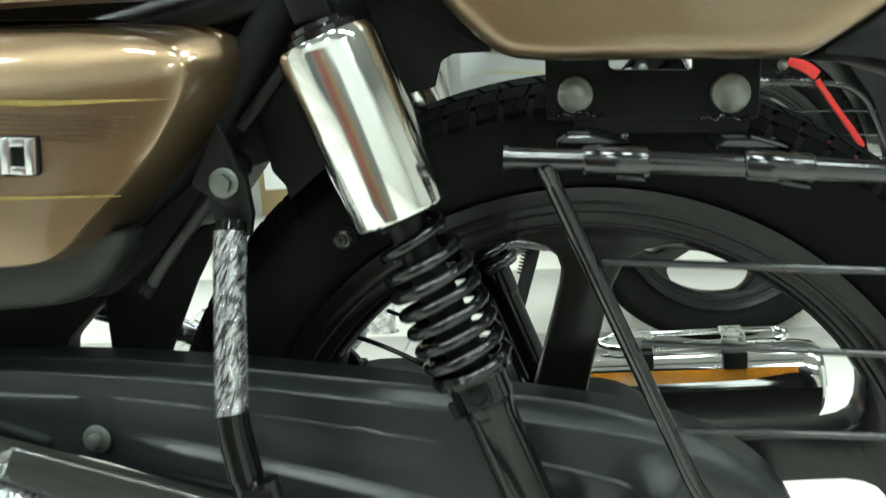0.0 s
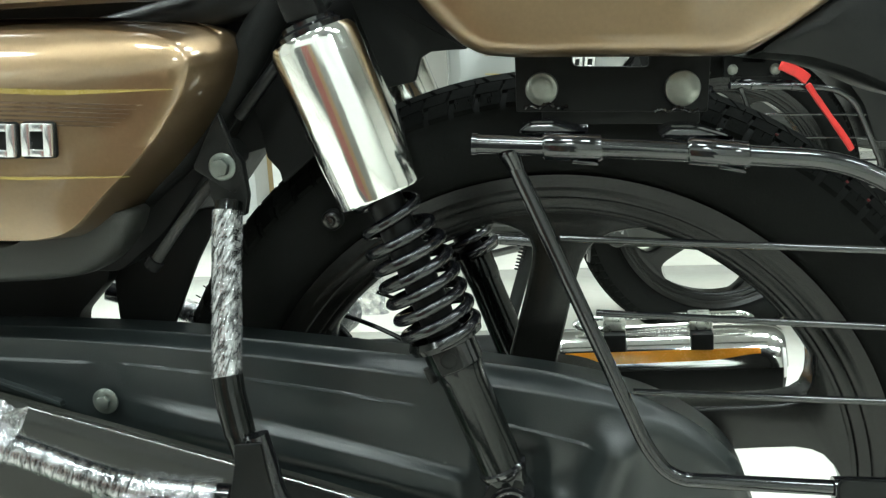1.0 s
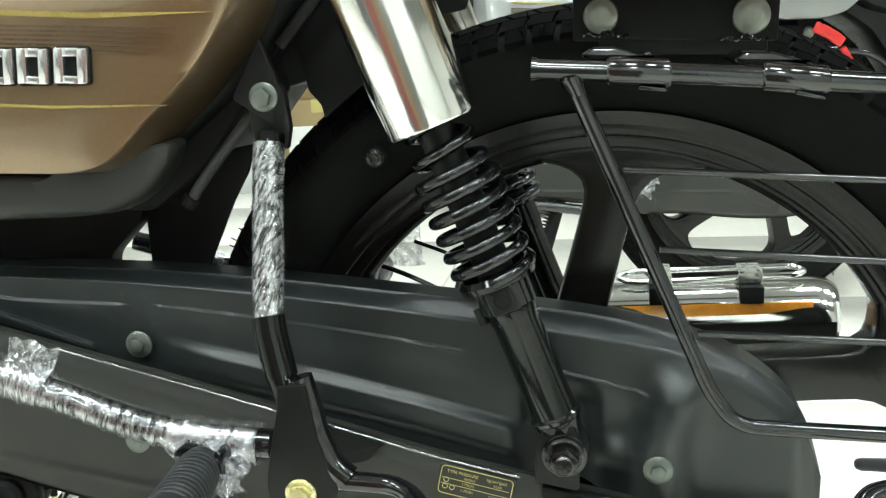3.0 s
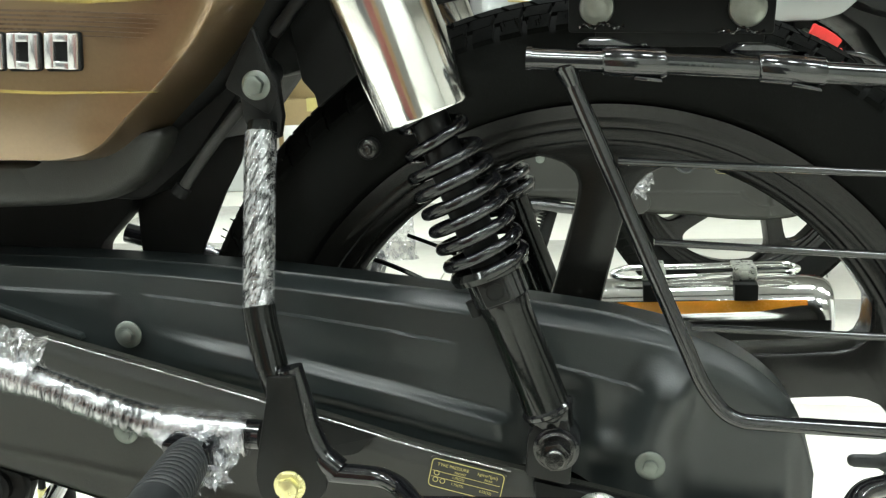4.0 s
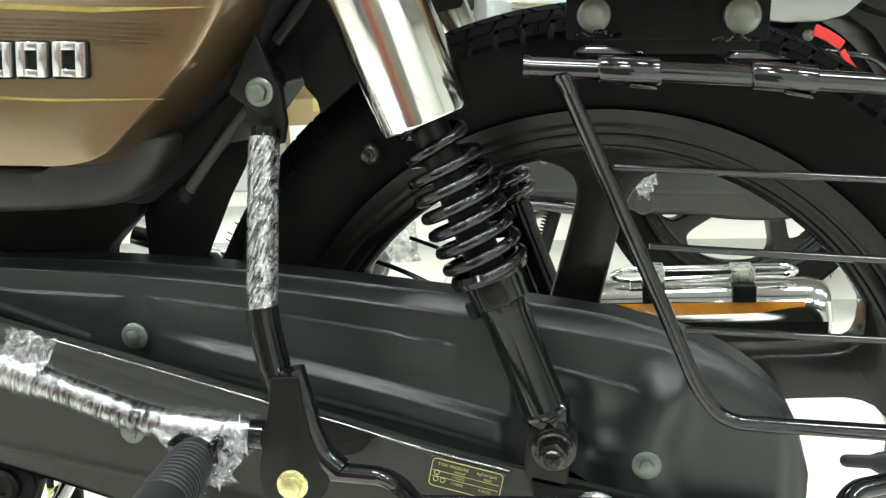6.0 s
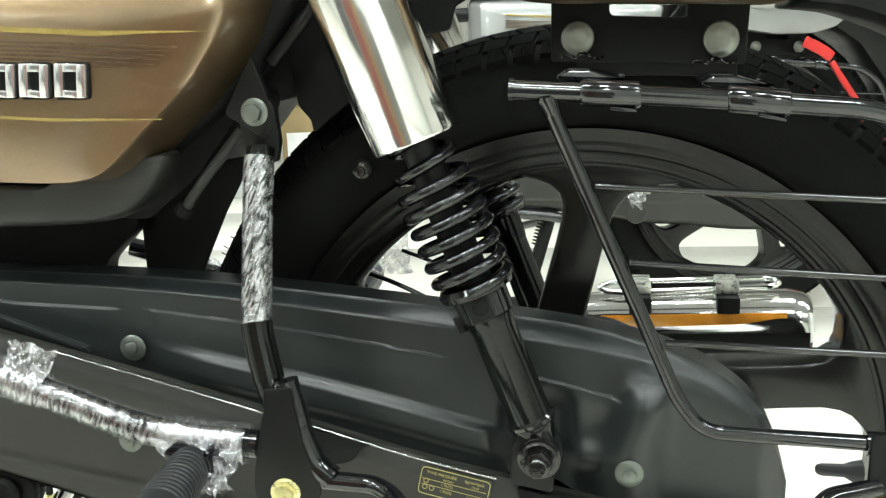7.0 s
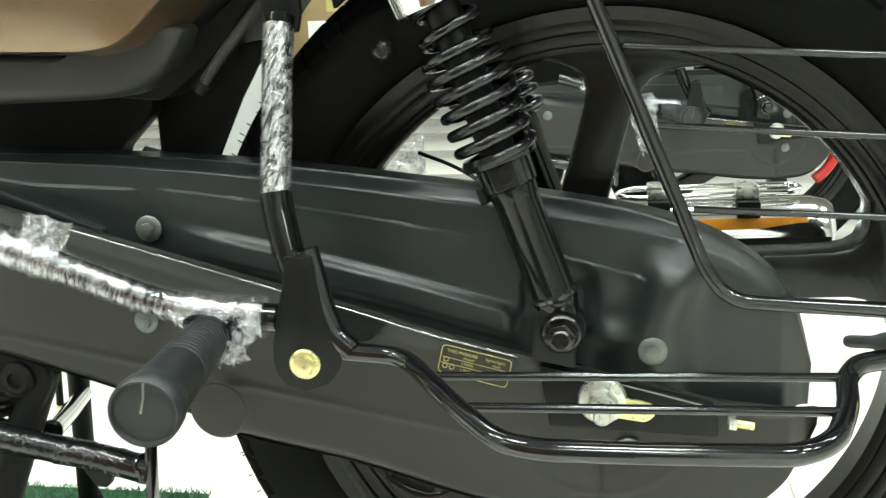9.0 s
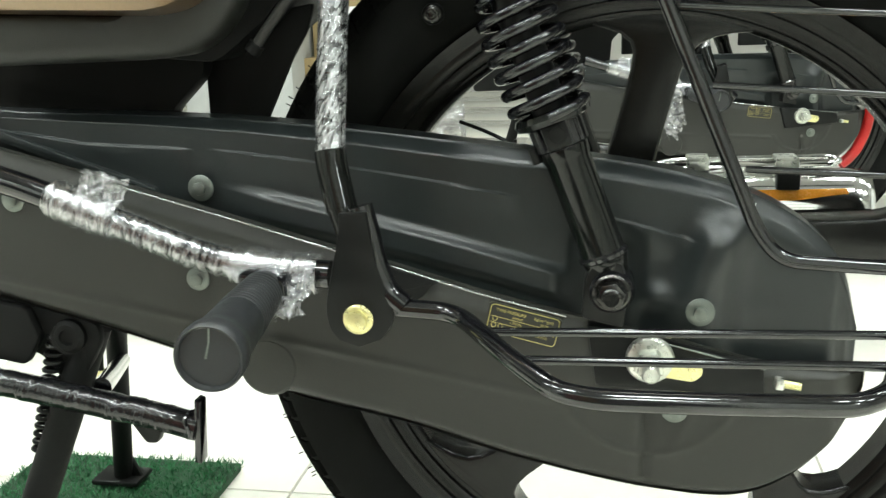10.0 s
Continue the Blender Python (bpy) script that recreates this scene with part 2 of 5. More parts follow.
def spun(profile, sides=96):
    """Turns a closed list of (radius, y) round the wheel's axle."""
    bm = bmesh.new()
    rings = []
    for k in range(sides):
        a = 2 * math.pi * k / sides
        rings.append([bm.verts.new((r * math.cos(a), y, r * math.sin(a))) for r, y in profile])
    n = len(profile)
    for k in range(sides):
        a, b = rings[k], rings[(k + 1) % sides]
        for i in range(n):
            bm.faces.new((a[i], a[(i + 1) % n], b[(i + 1) % n], b[i]))
    return bm


def plate(outline, y0, y1, bevel=0.0015, bm=None, segments=2, shear=0.0):
    """A plate with an outline of (x, z), from y0 to y1; shear: y gained for each metre of z."""
    own = bmesh.new()
    low = [own.verts.new((x, y0 + shear * z, z)) for x, z in outline]
    high = [own.verts.new((x, y1 + shear * z, z)) for x, z in outline]
    n = len(outline)
    own.faces.new(low)
    own.faces.new(high[::-1])
    for i in range(n):
        own.faces.new((low[i], low[(i + 1) % n], high[(i + 1) % n], high[i]))
    bmesh.ops.recalc_face_normals(own, faces=own.faces)
    if bevel:
        es = [e for e in own.edges if len(e.link_faces) == 2 and e.calc_face_angle(0) > 0.9]
        bmesh.ops.bevel(own, geom=es, offset=bevel, segments=segments, affect="EDGES", profile=0.5)
    if bm is None:
        return own
    me = bpy.data.meshes.new("scrap")
    own.to_mesh(me)
    own.free()
    bm.from_mesh(me)
    bpy.data.meshes.remove(me)
    return bm


def box(x0, x1, y0, y1, z0, z1, bevel=0.002, bm=None):
    return plate([(x0, z0), (x1, z0), (x1, z1), (x0, z1)], y0, y1, bevel, bm)


def curve_points(keys, n):
    """n + 1 points on a smooth line through the keys."""
    keys = [Vector((*k, 0.0)) if len(k) == 2 else Vector(k) for k in keys]
    out = []
    m = len(keys) - 1
    for j in range(n + 1):
        s = j / n * m
        i = min(int(s), m - 1)
        u = s - i
        p0, p1, p2, p3 = keys[max(i - 1, 0)], keys[i], keys[i + 1], keys[min(i + 2, m)]
        out.append(0.5 * ((2 * p1) + (p2 - p0) * u + (2 * p0 - 5 * p1 + 4 * p2 - p3) * u * u + (3 * p1 - p0 - 3 * p2 + p3) * u ** 3))
    return out


def rounded(outline, radius, n=4):
    """A closed outline with rounded corners."""
    out = []
    k = len(outline)
    for i in range(k):
        a, b, c = (Vector((*outline[j % k], 0)) for j in (i - 1, i, i + 1))
        r = min(radius, (a - b).length * 0.45, (c - b).length * 0.45)
        p, q = b + (a - b).normalized() * r, b + (c - b).normalized() * r
        for j in range(n + 1):
            u = j / n
            v = (1 - u) ** 2 * p + 2 * u * (1 - u) * b + u * u * q
            out.append((v.x, v.y))
    return out


def dome(outline, rings, centre=None):
    """A shell whose outline shrinks ring by ring towards its middle; rings: (scale, y)."""
    bm = bmesh.new()
    cx, cz = centre or (sum(p[0] for p in outline) / len(outline), sum(p[1] for p in outline) / len(outline))
    lines = [[bm.verts.new((cx + (x - cx) * s, y, cz + (z - cz) * s)) for x, z in outline] for s, y in rings]
    n = len(outline)
    for a, b in zip(lines, lines[1:]):
        for i in range(n):
            bm.faces.new((a[i], a[(i + 1) % n], b[(i + 1) % n], b[i]))
    bm.faces.new(lines[-1])
    bm.faces.new(lines[0][::-1])
    return bm


def hexagon(r):
    return [(r * math.cos(radians(60 * k + 12)), r * math.sin(radians(60 * k + 12))) for k in range(6)]


def hex_bolt(parent, at, head=0.0055, flange=0.0085, height=0.005, mat="zinc", label=""):
    """A flanged hexagon bolt whose head looks towards -y."""
    x, y, z = at
    bm = lathe([(0, 0), (flange, 0), (flange, 0.0012), (flange * 0.92, 0.0018), (head, 0.0024), (0, 0.0024)], (x, y, z), (0, -1, 0), 28)
    plate([(x + a, z + b) for a, b in hexagon(head)], y - 0.0024 - height, y - 0.0022, head * 0.12, bm)
    return part("bolt", bm, M[mat], parent, label)


def dome_bolt(parent, at, r, mat="zinc", label=""):
    x, y, z = at
    prof = [(0, 0), (r, 0), (r, 0.002), (r * 0.93, 0.0034), (r * 0.72, 0.0042), (r * 0.66, 0.0052), (r * 0.45, 0.0062), (0, 0.0066)]
    return part("bolt", lathe(prof, at, (0, -1, 0), 32), M[mat], parent, label)


def coil(base, axis, length, turns, radius_at, wire, per_turn=28, sides=12):
    axis = Vector(axis).normalized()
    u = Vector((0, -1, 0))
    u = (u - axis * u.dot(axis)).normalized()
    w = axis.cross(u)
    pts = []
    total = int(turns * per_turn)
    for k in range(total + 1):
        s = k / total
        a = 2 * math.pi * turns * s
        r = radius_at(s)
        pts.append(Vector(base) + axis * (length * s) + r * (math.cos(a) * u + math.sin(a) * w))
    return tube(pts, wire, sides)


# ---- the showroom ----
def showroom():
    x0, x1, y0, y1, h = -5.185, 5.615, -3.36, 6.24, 3.0
    tagged(part("floor", box(x0, x1, y0, y1, -0.10, -0.004, 0.0), M["grout"]), "cream polished floor tiles with thin grey joints", "floor", kind="structure")
    t = 0.1
    for name, b in (
        ("wall_north", box(x0 - t, x1 + t, y1, y1 + t, -0.1, h, 0)),
        ("wall_south", box(x0 - t, x1 + t, y0 - t, y0, -0.1, h, 0)),
        ("wall_west", box(x0 - t, x0, y0, y1, -0.1, h, 0)),
        ("wall_east", box(x1, x1 + t, y0, y1, -0.1, h, 0)),
    ):
        pale = name != "wall_south"
        tagged(part(name, b, M["wall" if pale else "dark_wall"]), "plain pale grey painted showroom wall" if pale else "plain dark grey painted showroom wall", "wall", kind="structure")
    tagged(part("ceiling", box(x0 - t, x1 + t, y0 - t, y1 + t, h, h + t, 0), M["ceiling"]), "plain grey showroom ceiling", "ceiling", kind="structure")


showroom()


def ceiling_light(x, y):
    base = new("ceiling_light")
    tagged(base, "small white rectangular ceiling light, lit", "ceiling light", "ceiling lights")
    w, d = 0.225, 0.15
    body = box(-w, w, -d, d, -0.030, 0.0, 0.004)
    part("frame", body, M["lamp_frame"], base)
    part("diffuser", box(-w + 0.02, w - 0.02, -d + 0.012, d - 0.012, -0.046, -0.0305, 0.004), M["lamp"], base)
    base.location = (x, y, 2.999)
    return base


# Unseen white reflectors, added to whiten the mirror bands in chrome and film.
white_board = surface("white_board", (0.72, 0.73, 0.70), 0.5, vary=0.06, scale=5)
for x0, x1, z0 in ((0.40, 5.50, 0.02), (-5.08, -3.40, 0.02), (-3.38, 0.38, 1.30)):
    board = part("display_board", box(x0, x1, -3.359, -3.32, z0, 2.9, 0.004), white_board)
    tagged(board, "plain white board along the dark showroom wall, unseen and added as a reflector", "display board", "display boards")
# Unseen panel, added in place of a person mirrored in the shock cover.
stand = part("banner_stand", box(-0.66, 0.03, -1.03, -1.02, 0.05, 0.82, 0.002), M["reflected_grey"])
tagged(stand, "unseen low panel in grey, red and brown, added for the chrome's reflections", "banner")
part("red_band", box(-0.58, -0.335, -1.0185, -1.0160, 0.06, 0.81, 0.0005), M["reflected_red"], stand, "red vertical band")
part("brown_band", box(-0.330, -0.20, -1.0185, -1.0160, 0.06, 0.81, 0.0005), M["reflected_brown"], stand, "brown vertical band")
part("foot", box(-0.68, 0.05, -1.09, -0.96, 0.0, 0.05, 0.01), M["dark_wall"], stand)

first = ceiling_light(-3.0, -1.2)
for ix in range(7):
    # the three lamps at y -3.1 are added for glints on film and tubes
    for y in (-3.1, -1.2, 0.8):
        if (ix or y != -1.2) and (y > -3 or ix % 3 == 0):
            copy_thing(first, Matrix.Translation((-3.0 + 1.0 * ix, y, 2.999)))


# ---- the motorcycle ----
bike = new("motorcycle")
bike.location = (0, 0, AXLE)
tagged(bike, "bronze and black commuter motorcycle parked on its centre stand", "motorcycle", "motorcycles in the showroom")


def rear_wheel():
    flange = [(0.2388, -0.0300), (0.2397, -0.0286), (0.2385, -0.0272), (0.2360, -0.0268), (0.2290, -0.0263), (0.2232, -0.0258), (0.2223, -0.0250), (0.2217, -0.0222), (0.2150, -0.0212), (0.2138, -0.0204), (0.2130, -0.0172), (0.2092, -0.0162), (0.2068, -0.0135)]
    ring = flange + [(r, -y) for r, y in flange[::-1]] + [(0.229, 0.026), (0.2295, 0.0), (0.229, -0.026)]
    wheel = part("rear_wheel", spun(ring, 120), M["rim"], bike, "black painted five-spoke alloy rear wheel")
    side = [(0.2375, -0.0258), (0.2402, -0.0272), (0.2418, -0.0300), (0.2438, -0.0322), (0.2480, -0.0352), (0.256, -0.0388), (0.266, -0.0410), (0.276, -0.0408), (0.2845, -0.0385), (0.2920, -0.0340), (0.2985, -0.0265), (0.3030, -0.0170), (0.3055, -0.0080), (0.3062, 0.0)]
    inner = [(0.232, 0.022), (0.236, 0.0), (0.232, -0.022)]
    tyre = part("tyre", spun(side + [(r, -y) for r, y in side[-2::-1]] + inner, 120), M["rubber"], wheel, "black tubeless tyre with a blocky tread")
    # shoulder and crown lugs with moulding hairs
    bm = bmesh.new()
    rng = random.Random(4)

    def lug(a, da, r0, r1, y0, y1, lean):
        vs = []
        for low, k in ((0.004, 1.03), (0.0, 0.96)):
            for y, r, sh in ((y0, r0 - low, 0.0), (y1, r1 - low, lean)):
                for s in (-0.5, 0.5):
                    b = a + da * s * k + sh
                    vs.append(bm.verts.new((r * math.cos(b), y, r * math.sin(b))))
        for q in ((0, 1, 3, 2), (4, 6, 7, 5), (0, 4, 5, 1), (2, 3, 7, 6), (0, 2, 6, 4), (1, 5, 7, 3)):
            bm.faces.new([vs[i] for i in q])

    n = 100
    for k in range(n):
        a = 2 * math.pi * k / n
        for s in (-1, 1):
            lug(a + (0.03 if s > 0 else 0), 0.0485, 0.2912, 0.2990, s * 0.0365, s * 0.0292, s * 0.006)
            lug(a + (0.034 if s > 0 else 0.004), 0.0560, 0.2995, 0.3055, s * 0.0280, s * 0.0185, s * 0.010)
            lug(a + 0.031, 0.0560, 0.3060, 0.3096, s * 0.0170, s * 0.0026, -s * 0.02)
    for k in range(620):
        a = rng.uniform(0, 2 * math.pi)
        y = rng.choice((-1, 1)) * rng.uniform(0.024, 0.037)
        r = 0.3025 if abs(y) < 0.03 else 0.2945
        h = r + rng.uniform(0.001, 0.0065)
        lug(a, 0.0022, h, h, y, y + 0.0008, 0)
    part("tread", bm, M["tread_rubber"], tyre)
    for y, high, mat, nm in ((-0.0215, 0.3020, "red_mark", "red marking line on the new tread"), (-0.0135, 0.3052, "green_paint", "yellow-green marking line on the new tread")):
        part("marking_line", lathe([(0.2980, y - 0.0009), (high - 0.0004, y - 0.0009), (high, y), (high - 0.0004, y + 0.0009), (0.2980, y + 0.0009)], (0, 0, 0), (0, 1, 0), 30, start=-60, sweep=54, ref=(1, 0, 0)), M[mat], tyre, nm)
    half = [(0.030, 0.025), (0.060, 0.0205), (0.100, 0.0180), (0.150, 0.0172), (0.172, 0.0176), (0.184, 0.0196), (0.192, 0.0240), (0.1985, 0.0325), (0.2035, 0.0430), (0.2080, 0.0550), (0.2115, 0.0640)]
    for k in range(5):
        pts = []
        cap = [(0.2125, 0.064 - 0.0128 * n) for n in range(1, 5)]
        for sgn, row in ((1, half + cap), (-1, cap[::-1] + half[::-1])):
            for r, w in row:
                x = -0.0425 + 0.2700 * r + sgn * w
                z = math.sqrt(max(r * r - x * x, 0.0)) if r > 0.18 else r
                a = radians(72 * k)
                pts.append((x * math.cos(a) + z * math.sin(a), z * math.cos(a) - x * math.sin(a)))
        part("spoke", plate(pts, -0.0166, 0.0166, 0.003, segments=3), M["rim"], wheel)
    hub = [(0.0, -0.075), (0.026, -0.075), (0.030, -0.06), (0.050, -0.045), (0.056, -0.03), (0.056, 0.03), (0.072, 0.036), (0.075, 0.075), (0.055, 0.085), (0.0, 0.085)]
    part("hub", lathe(hub, (0, 0, 0), (0, 1, 0), 40), M["rim"], wheel)


rear_wheel()


def smoothstep(a, b, v):
    t = min(1.0, max(0.0, (v - a) / (b - a)))
    return t * t * (3 - 2 * t)


SEAM = [(-0.495, 0.146), (-0.425, 0.1275), (-0.348, 0.106), (-0.284, 0.088), (-0.209, 0.0665), (-0.164, 0.054), (-0.107, 0.037), (-0.048, 0.0225), (-0.005, 0.0125), (0.035, 0.003), (0.071, -0.0055), (0.105, -0.009), (0.1335, -0.012)]
TOP = [(-0.495, 0.157), (-0.430, 0.154), (-0.350, 0.1515), (-0.284, 0.148), (-0.220, 0.1425), (-0.164, 0.1362), (-0.090, 0.1269), (-0.038, 0.1205), (0.020, 0.1105), (0.064, 0.0975), (0.100, 0.0765), (0.122, 0.050), (0.1345, 0.010)]
BOTTOM = [(-0.500, 0.033), (-0.425, 0.014), (-0.359, -0.004), (-0.283, -0.028), (-0.240, -0.044), (-0.165, -0.060), (-0.100, -0.079), (-0.045, -0.092), (0.004, -0.100), (0.055, -0.102), (0.090, -0.087), (0.117, -0.058), (0.133, -0.022)]


def shell(top, low, y_of, back, columns=190, rows=130):
    """A moulded cover between two edge lines; y_of(x, z, v, s): its outer face, back: where it ends inside."""
    bm = bmesh.new()
    a, b = curve_points(top, columns), curve_points(low, columns)
    grid = []
    for i in range(columns + 1):
        line = [bm.verts.new((a[i].x, back, a[i].y))]
        for j in range(rows + 1):
            v = j / rows
            p = a[i].lerp(b[i], v)
            line.append(bm.verts.new((p.x, y_of(p.x, p.y, v, i / columns), p.y)))
        line.append(bm.verts.new((b[i].x, back, b[i].y)))
        grid.append(line)
    for p, q in zip(grid, grid[1:]):
        for j in range(len(p) - 1):
            bm.faces.new((p[j], p[j + 1], q[j + 1], q[j]))
    bm.faces.new(grid[0])
    bm.faces.new(grid[-1][::-1])
    return bm


def along(keys, x):
    """Height of a polyline of (x, z) at x."""
    for (x0, z0), (x1, z1) in zip(keys, keys[1:]):
        if x <= x1:
            return z0 + (z1 - z0) * (x - x0) / (x1 - x0)
    return keys[-1][1]


RIB = [(-0.60, 0.160), (-0.436, 0.1410), (-0.392, 0.1335), (-0.314, 0.1295), (-0.290, 0.1285), (-0.230, 0.1210), (-0.200, 0.1165), (-0.146, 0.1080), (-0.090, 0.0975), (-0.029, 0.0840), (0.023, 0.0705), (0.20, 0.020)]
RIDGE = [(-0.60, 0.170), (-0.289, 0.1015), (-0.227, 0.0880), (-0.190, 0.0797), (-0.150, 0.0698), (-0.114, 0.0606), (-0.088, 0.0530), (-0.058, 0.0450), (0.20, -0.025)]
CREASE = [(-0.60, 0.158), (-0.300, 0.1475), (-0.205, 0.1390), (-0.160, 0.1330), (-0.094, 0.1225), (-0.041, 0.1120), (0.029, 0.0950), (0.056, 0.0850), (0.090, 0.066), (0.20, -0.02)]


def upper_y(x, z, v, s):
    y = -0.084 - 0.014 * (1 - 0.65 * smoothstep(-0.02, 0.10, x)) * smoothstep(0.0, 0.10, v) - 0.0091 * smoothstep(-0.02, 0.10, x)
    top = along(CREASE, x)
    y += 0.0030 * smoothstep(top - 0.0012, top + 0.014, z)
    rib = along(RIB, x)
    ledge = 1 - smoothstep(0.018, 0.030, x)
    ledge *= 1 - smoothstep(-0.322, -0.314, x) * (1 - smoothstep(-0.296, -0.288, x))
    ledge *= 1 - smoothstep(-0.100, -0.086, x) * (1 - smoothstep(-0.042, -0.030, x))
    y -= 0.0022 * ledge * (smoothstep(rib + 0.0008, rib - 0.0007, z) - 0.85 * smoothstep(rib - 0.001, rib - 0.024, z))
    ridge = along(RIDGE, x)
    here = smoothstep(-0.300, -0.240, x) * (1 - smoothstep(-0.064, -0.050, x))
    y -= 0.0066 * smoothstep(ridge + 0.0065, ridge - 0.0012, z) * here
    y -= 0.0006 * math.exp(-((z - ridge - 0.0052) / 0.0016) ** 2) * here
    y += 0.0035 * smoothstep(ridge - 0.0120, ridge - 0.0215, z) * here
    y -= 0.0012 * math.exp(-((x + 0.296) / 0.012) ** 2 - ((z - 0.137) / 0.007) ** 2)
    pocket = math.exp(-((x + 0.028) / 0.020) ** 4) * smoothstep(0.084, 0.058, z)
    y += 0.012 * pocket
    mid = 0.034 + 0.011 * smoothstep(0.030, 0.080, z)
    y -= 0.0170 * math.exp(-abs((x - mid) / 0.0165) ** 2.4) * smoothstep(0.094, 0.066, z)
    y -= 0.0065 * math.exp(-((x - 0.004) / 0.0125) ** 2 - ((z - 0.031) / 0.0095) ** 2)
    y += 0.016 * smoothstep(0.112, 0.134, x)
    return y


def lower_y(x, z, v, s):
    y = -0.120 - 0.004 * smoothstep(0.0, 0.12, v) + 0.012 * smoothstep(0.88, 1.0, v) ** 2
    r = math.hypot(x, z + 0.01)
    y -= 0.0012 * math.exp(-((r - 0.060) / 0.0025) ** 2) * (1 if z < -0.03 else 0)
    y += 0.0034 * math.exp(-((x + 0.002) / 0.0030) ** 2) * smoothstep(-0.035, -0.045, z) * smoothstep(-0.098, -0.08, z)
    y -= 0.0012 * math.exp(-((z + 0.19 * x + 0.046) / 0.003) ** 2) * (1 if x < -0.06 else 0)
    y -= 0.0013 * math.exp(-((x - 0.021 - 0.48 * (z + 0.055)) / 0.003) ** 2) * smoothstep(-0.036, -0.042, z) * smoothstep(-0.075, -0.066, z)
    y -= 0.004 * math.exp(-(((x + 0.258) / 0.026) ** 2 + ((z + 0.018) / 0.024) ** 2) ** 3)
    y += 0.014 * smoothstep(0.112, 0.134, x)
    return y


def chain_case():
    up = part("chain_case_upper", shell(TOP, [(x, z - 0.009) for x, z in SEAM], upper_y, -0.060), M["case"], bike, "blue-black moulded upper chain cover with raised ribs")
    low = part("chain_case_lower", shell(SEAM, BOTTOM, lower_y, -0.1140), M["case_low"], bike, "matt olive-black lower chain cover")
    # thin bright strip that paints the lamp's glint on the black joint edge
    seam = curve_points(SEAM, 80)
    pts = [(p.x, -0.1245, p.y - 0.0004) for p in seam if -0.352 < p.x < -0.047]
    part("joint_strip", tube(pts, 0.0008, 12), M["edge_glint"], low, "bright strip painting the lamp glint on the gloss black joint edge")
    part("overlap_lip", plate(rounded([(-0.495, 0.158), (-0.433, 0.1360), (-0.387, 0.1195), (-0.340, 0.1025), (-0.3390, 0.0985), (-0.388, 0.1135), (-0.434, 0.1290), (-0.495, 0.150)], 0.0012), -0.1040, -0.092, 0.0006), M["case"], up)
    part("opening", plate(curve_outline([(-0.187, 0.0590), (-0.180, 0.040), (-0.168, 0.0315), (-0.150, 0.0330), (-0.141, 0.0420), (-0.136, 0.0445)]), -0.1262, -0.1235, 0.0004), M["matt_black"], low, "dark inspection opening")
    part("axle_plate", plate(rounded([(-0.040, 0.0195), (0.010, 0.0085), (0.070, -0.006), (0.072, -0.026), (-0.034, -0.022)], 0.003), -0.1285, -0.118, 0.001), M["satin_black"], low)
    part("edge_trim", tube([(-0.006, -0.1295, 0.0125), (0.030, -0.1295, 0.0035), (0.071, -0.1292, -0.007)], 0.0006, 8), M["zinc"], low)
    part("rubber_stop", lathe([(0, 0), (0.0195, 0), (0.0215, 0.002), (0.0215, 0.006), (0.019, 0.009), (0, 0.010)], (-0.2575, -0.1195, -0.018), (0, -1, 0), 36), M["case_low"], low)
    for p, m in (((-0.3062, -0.1020, 0.1027), "zinc"), ((0.0314, -0.1150, 0.0255), "zinc")):
        hex_bolt(up, p, 0.0050, 0.0092, 0.003, m, "zinc-plated flange bolt")
    hex_bolt(low, (-0.3035, -0.1255, 0.0440), 0.0048, 0.0082, 0.003, "zinc", "zinc-plated flange bolt")
    hex_bolt(low, (0.0165, -0.1262, -0.0375), 0.0048, 0.0085, 0.003, "zinc", "zinc-plated flange bolt")
    hex_bolt(low, (-0.436, -0.124, 0.098), 0.0048, 0.0085, 0.003, "zinc", "zinc-plated flange bolt")
    # tyre pressure label
    bm = plate(rounded([(-0.1025, 0.0330), (-0.0555, 0.0215), (-0.0600, 0.0010), (-0.1070, 0.0125)], 0.003), -0.1252, -0.1238, 0.0)
    label = part("pressure_label", bm, M["label"], low, "black tyre pressure label with gold print")
    frame_pts = rounded([(-0.1012, 0.0315), (-0.0568, 0.0207), (-0.0612, 0.0023), (-0.1056, 0.0131)], 0.003)
    frame_pts = [(x, -0.1255, z) for x, z in frame_pts + frame_pts[:1]]
    part("border", tube(frame_pts, 0.00028, 5, caps=False), M["label_ink"], label)
    e1, e2 = Vector((0.0444, 0, -0.0108)).normalized(), Vector((-0.0044, 0, -0.0184)).normalized()

    def words(text, u, v, size):
        cu = bpy.data.curves.new("print", "FONT")
        cu.body, cu.size = text, size
        ob = new("print", cu)
        me = bpy.data.meshes.new_from_object(ob)
        bpy.data.objects.remove(ob)
        bpy.data.curves.remove(cu)
        o = Vector((-0.1012, -0.1256, 0.0315)) + e1 * u + e2 * v
        for vert in me.vertices:
            c = vert.co.copy()
            vert.co = o + e1 * c.x - e2 * c.y
        me.materials.append(M["label_ink"])
        w = new("print", me)
        w.parent = label

    words("TYRE PRESSURE", 0.0035, 0.0042, 0.0029)
    words("kg/cm\u00b2(psi)", 0.0290, 0.0042, 0.0029)
    words("FRONT", 0.0150, 0.0072, 0.0022)
    words("REAR", 0.0340, 0.0072, 0.0022)
    words("1.75(25)", 0.0140, 0.0108, 0.0024)
    words("1.75(25)", 0.0140, 0.0152, 0.0024)
    words("2.25(32)", 0.0320, 0.0152, 0.0024)
    bm = bmesh.new()
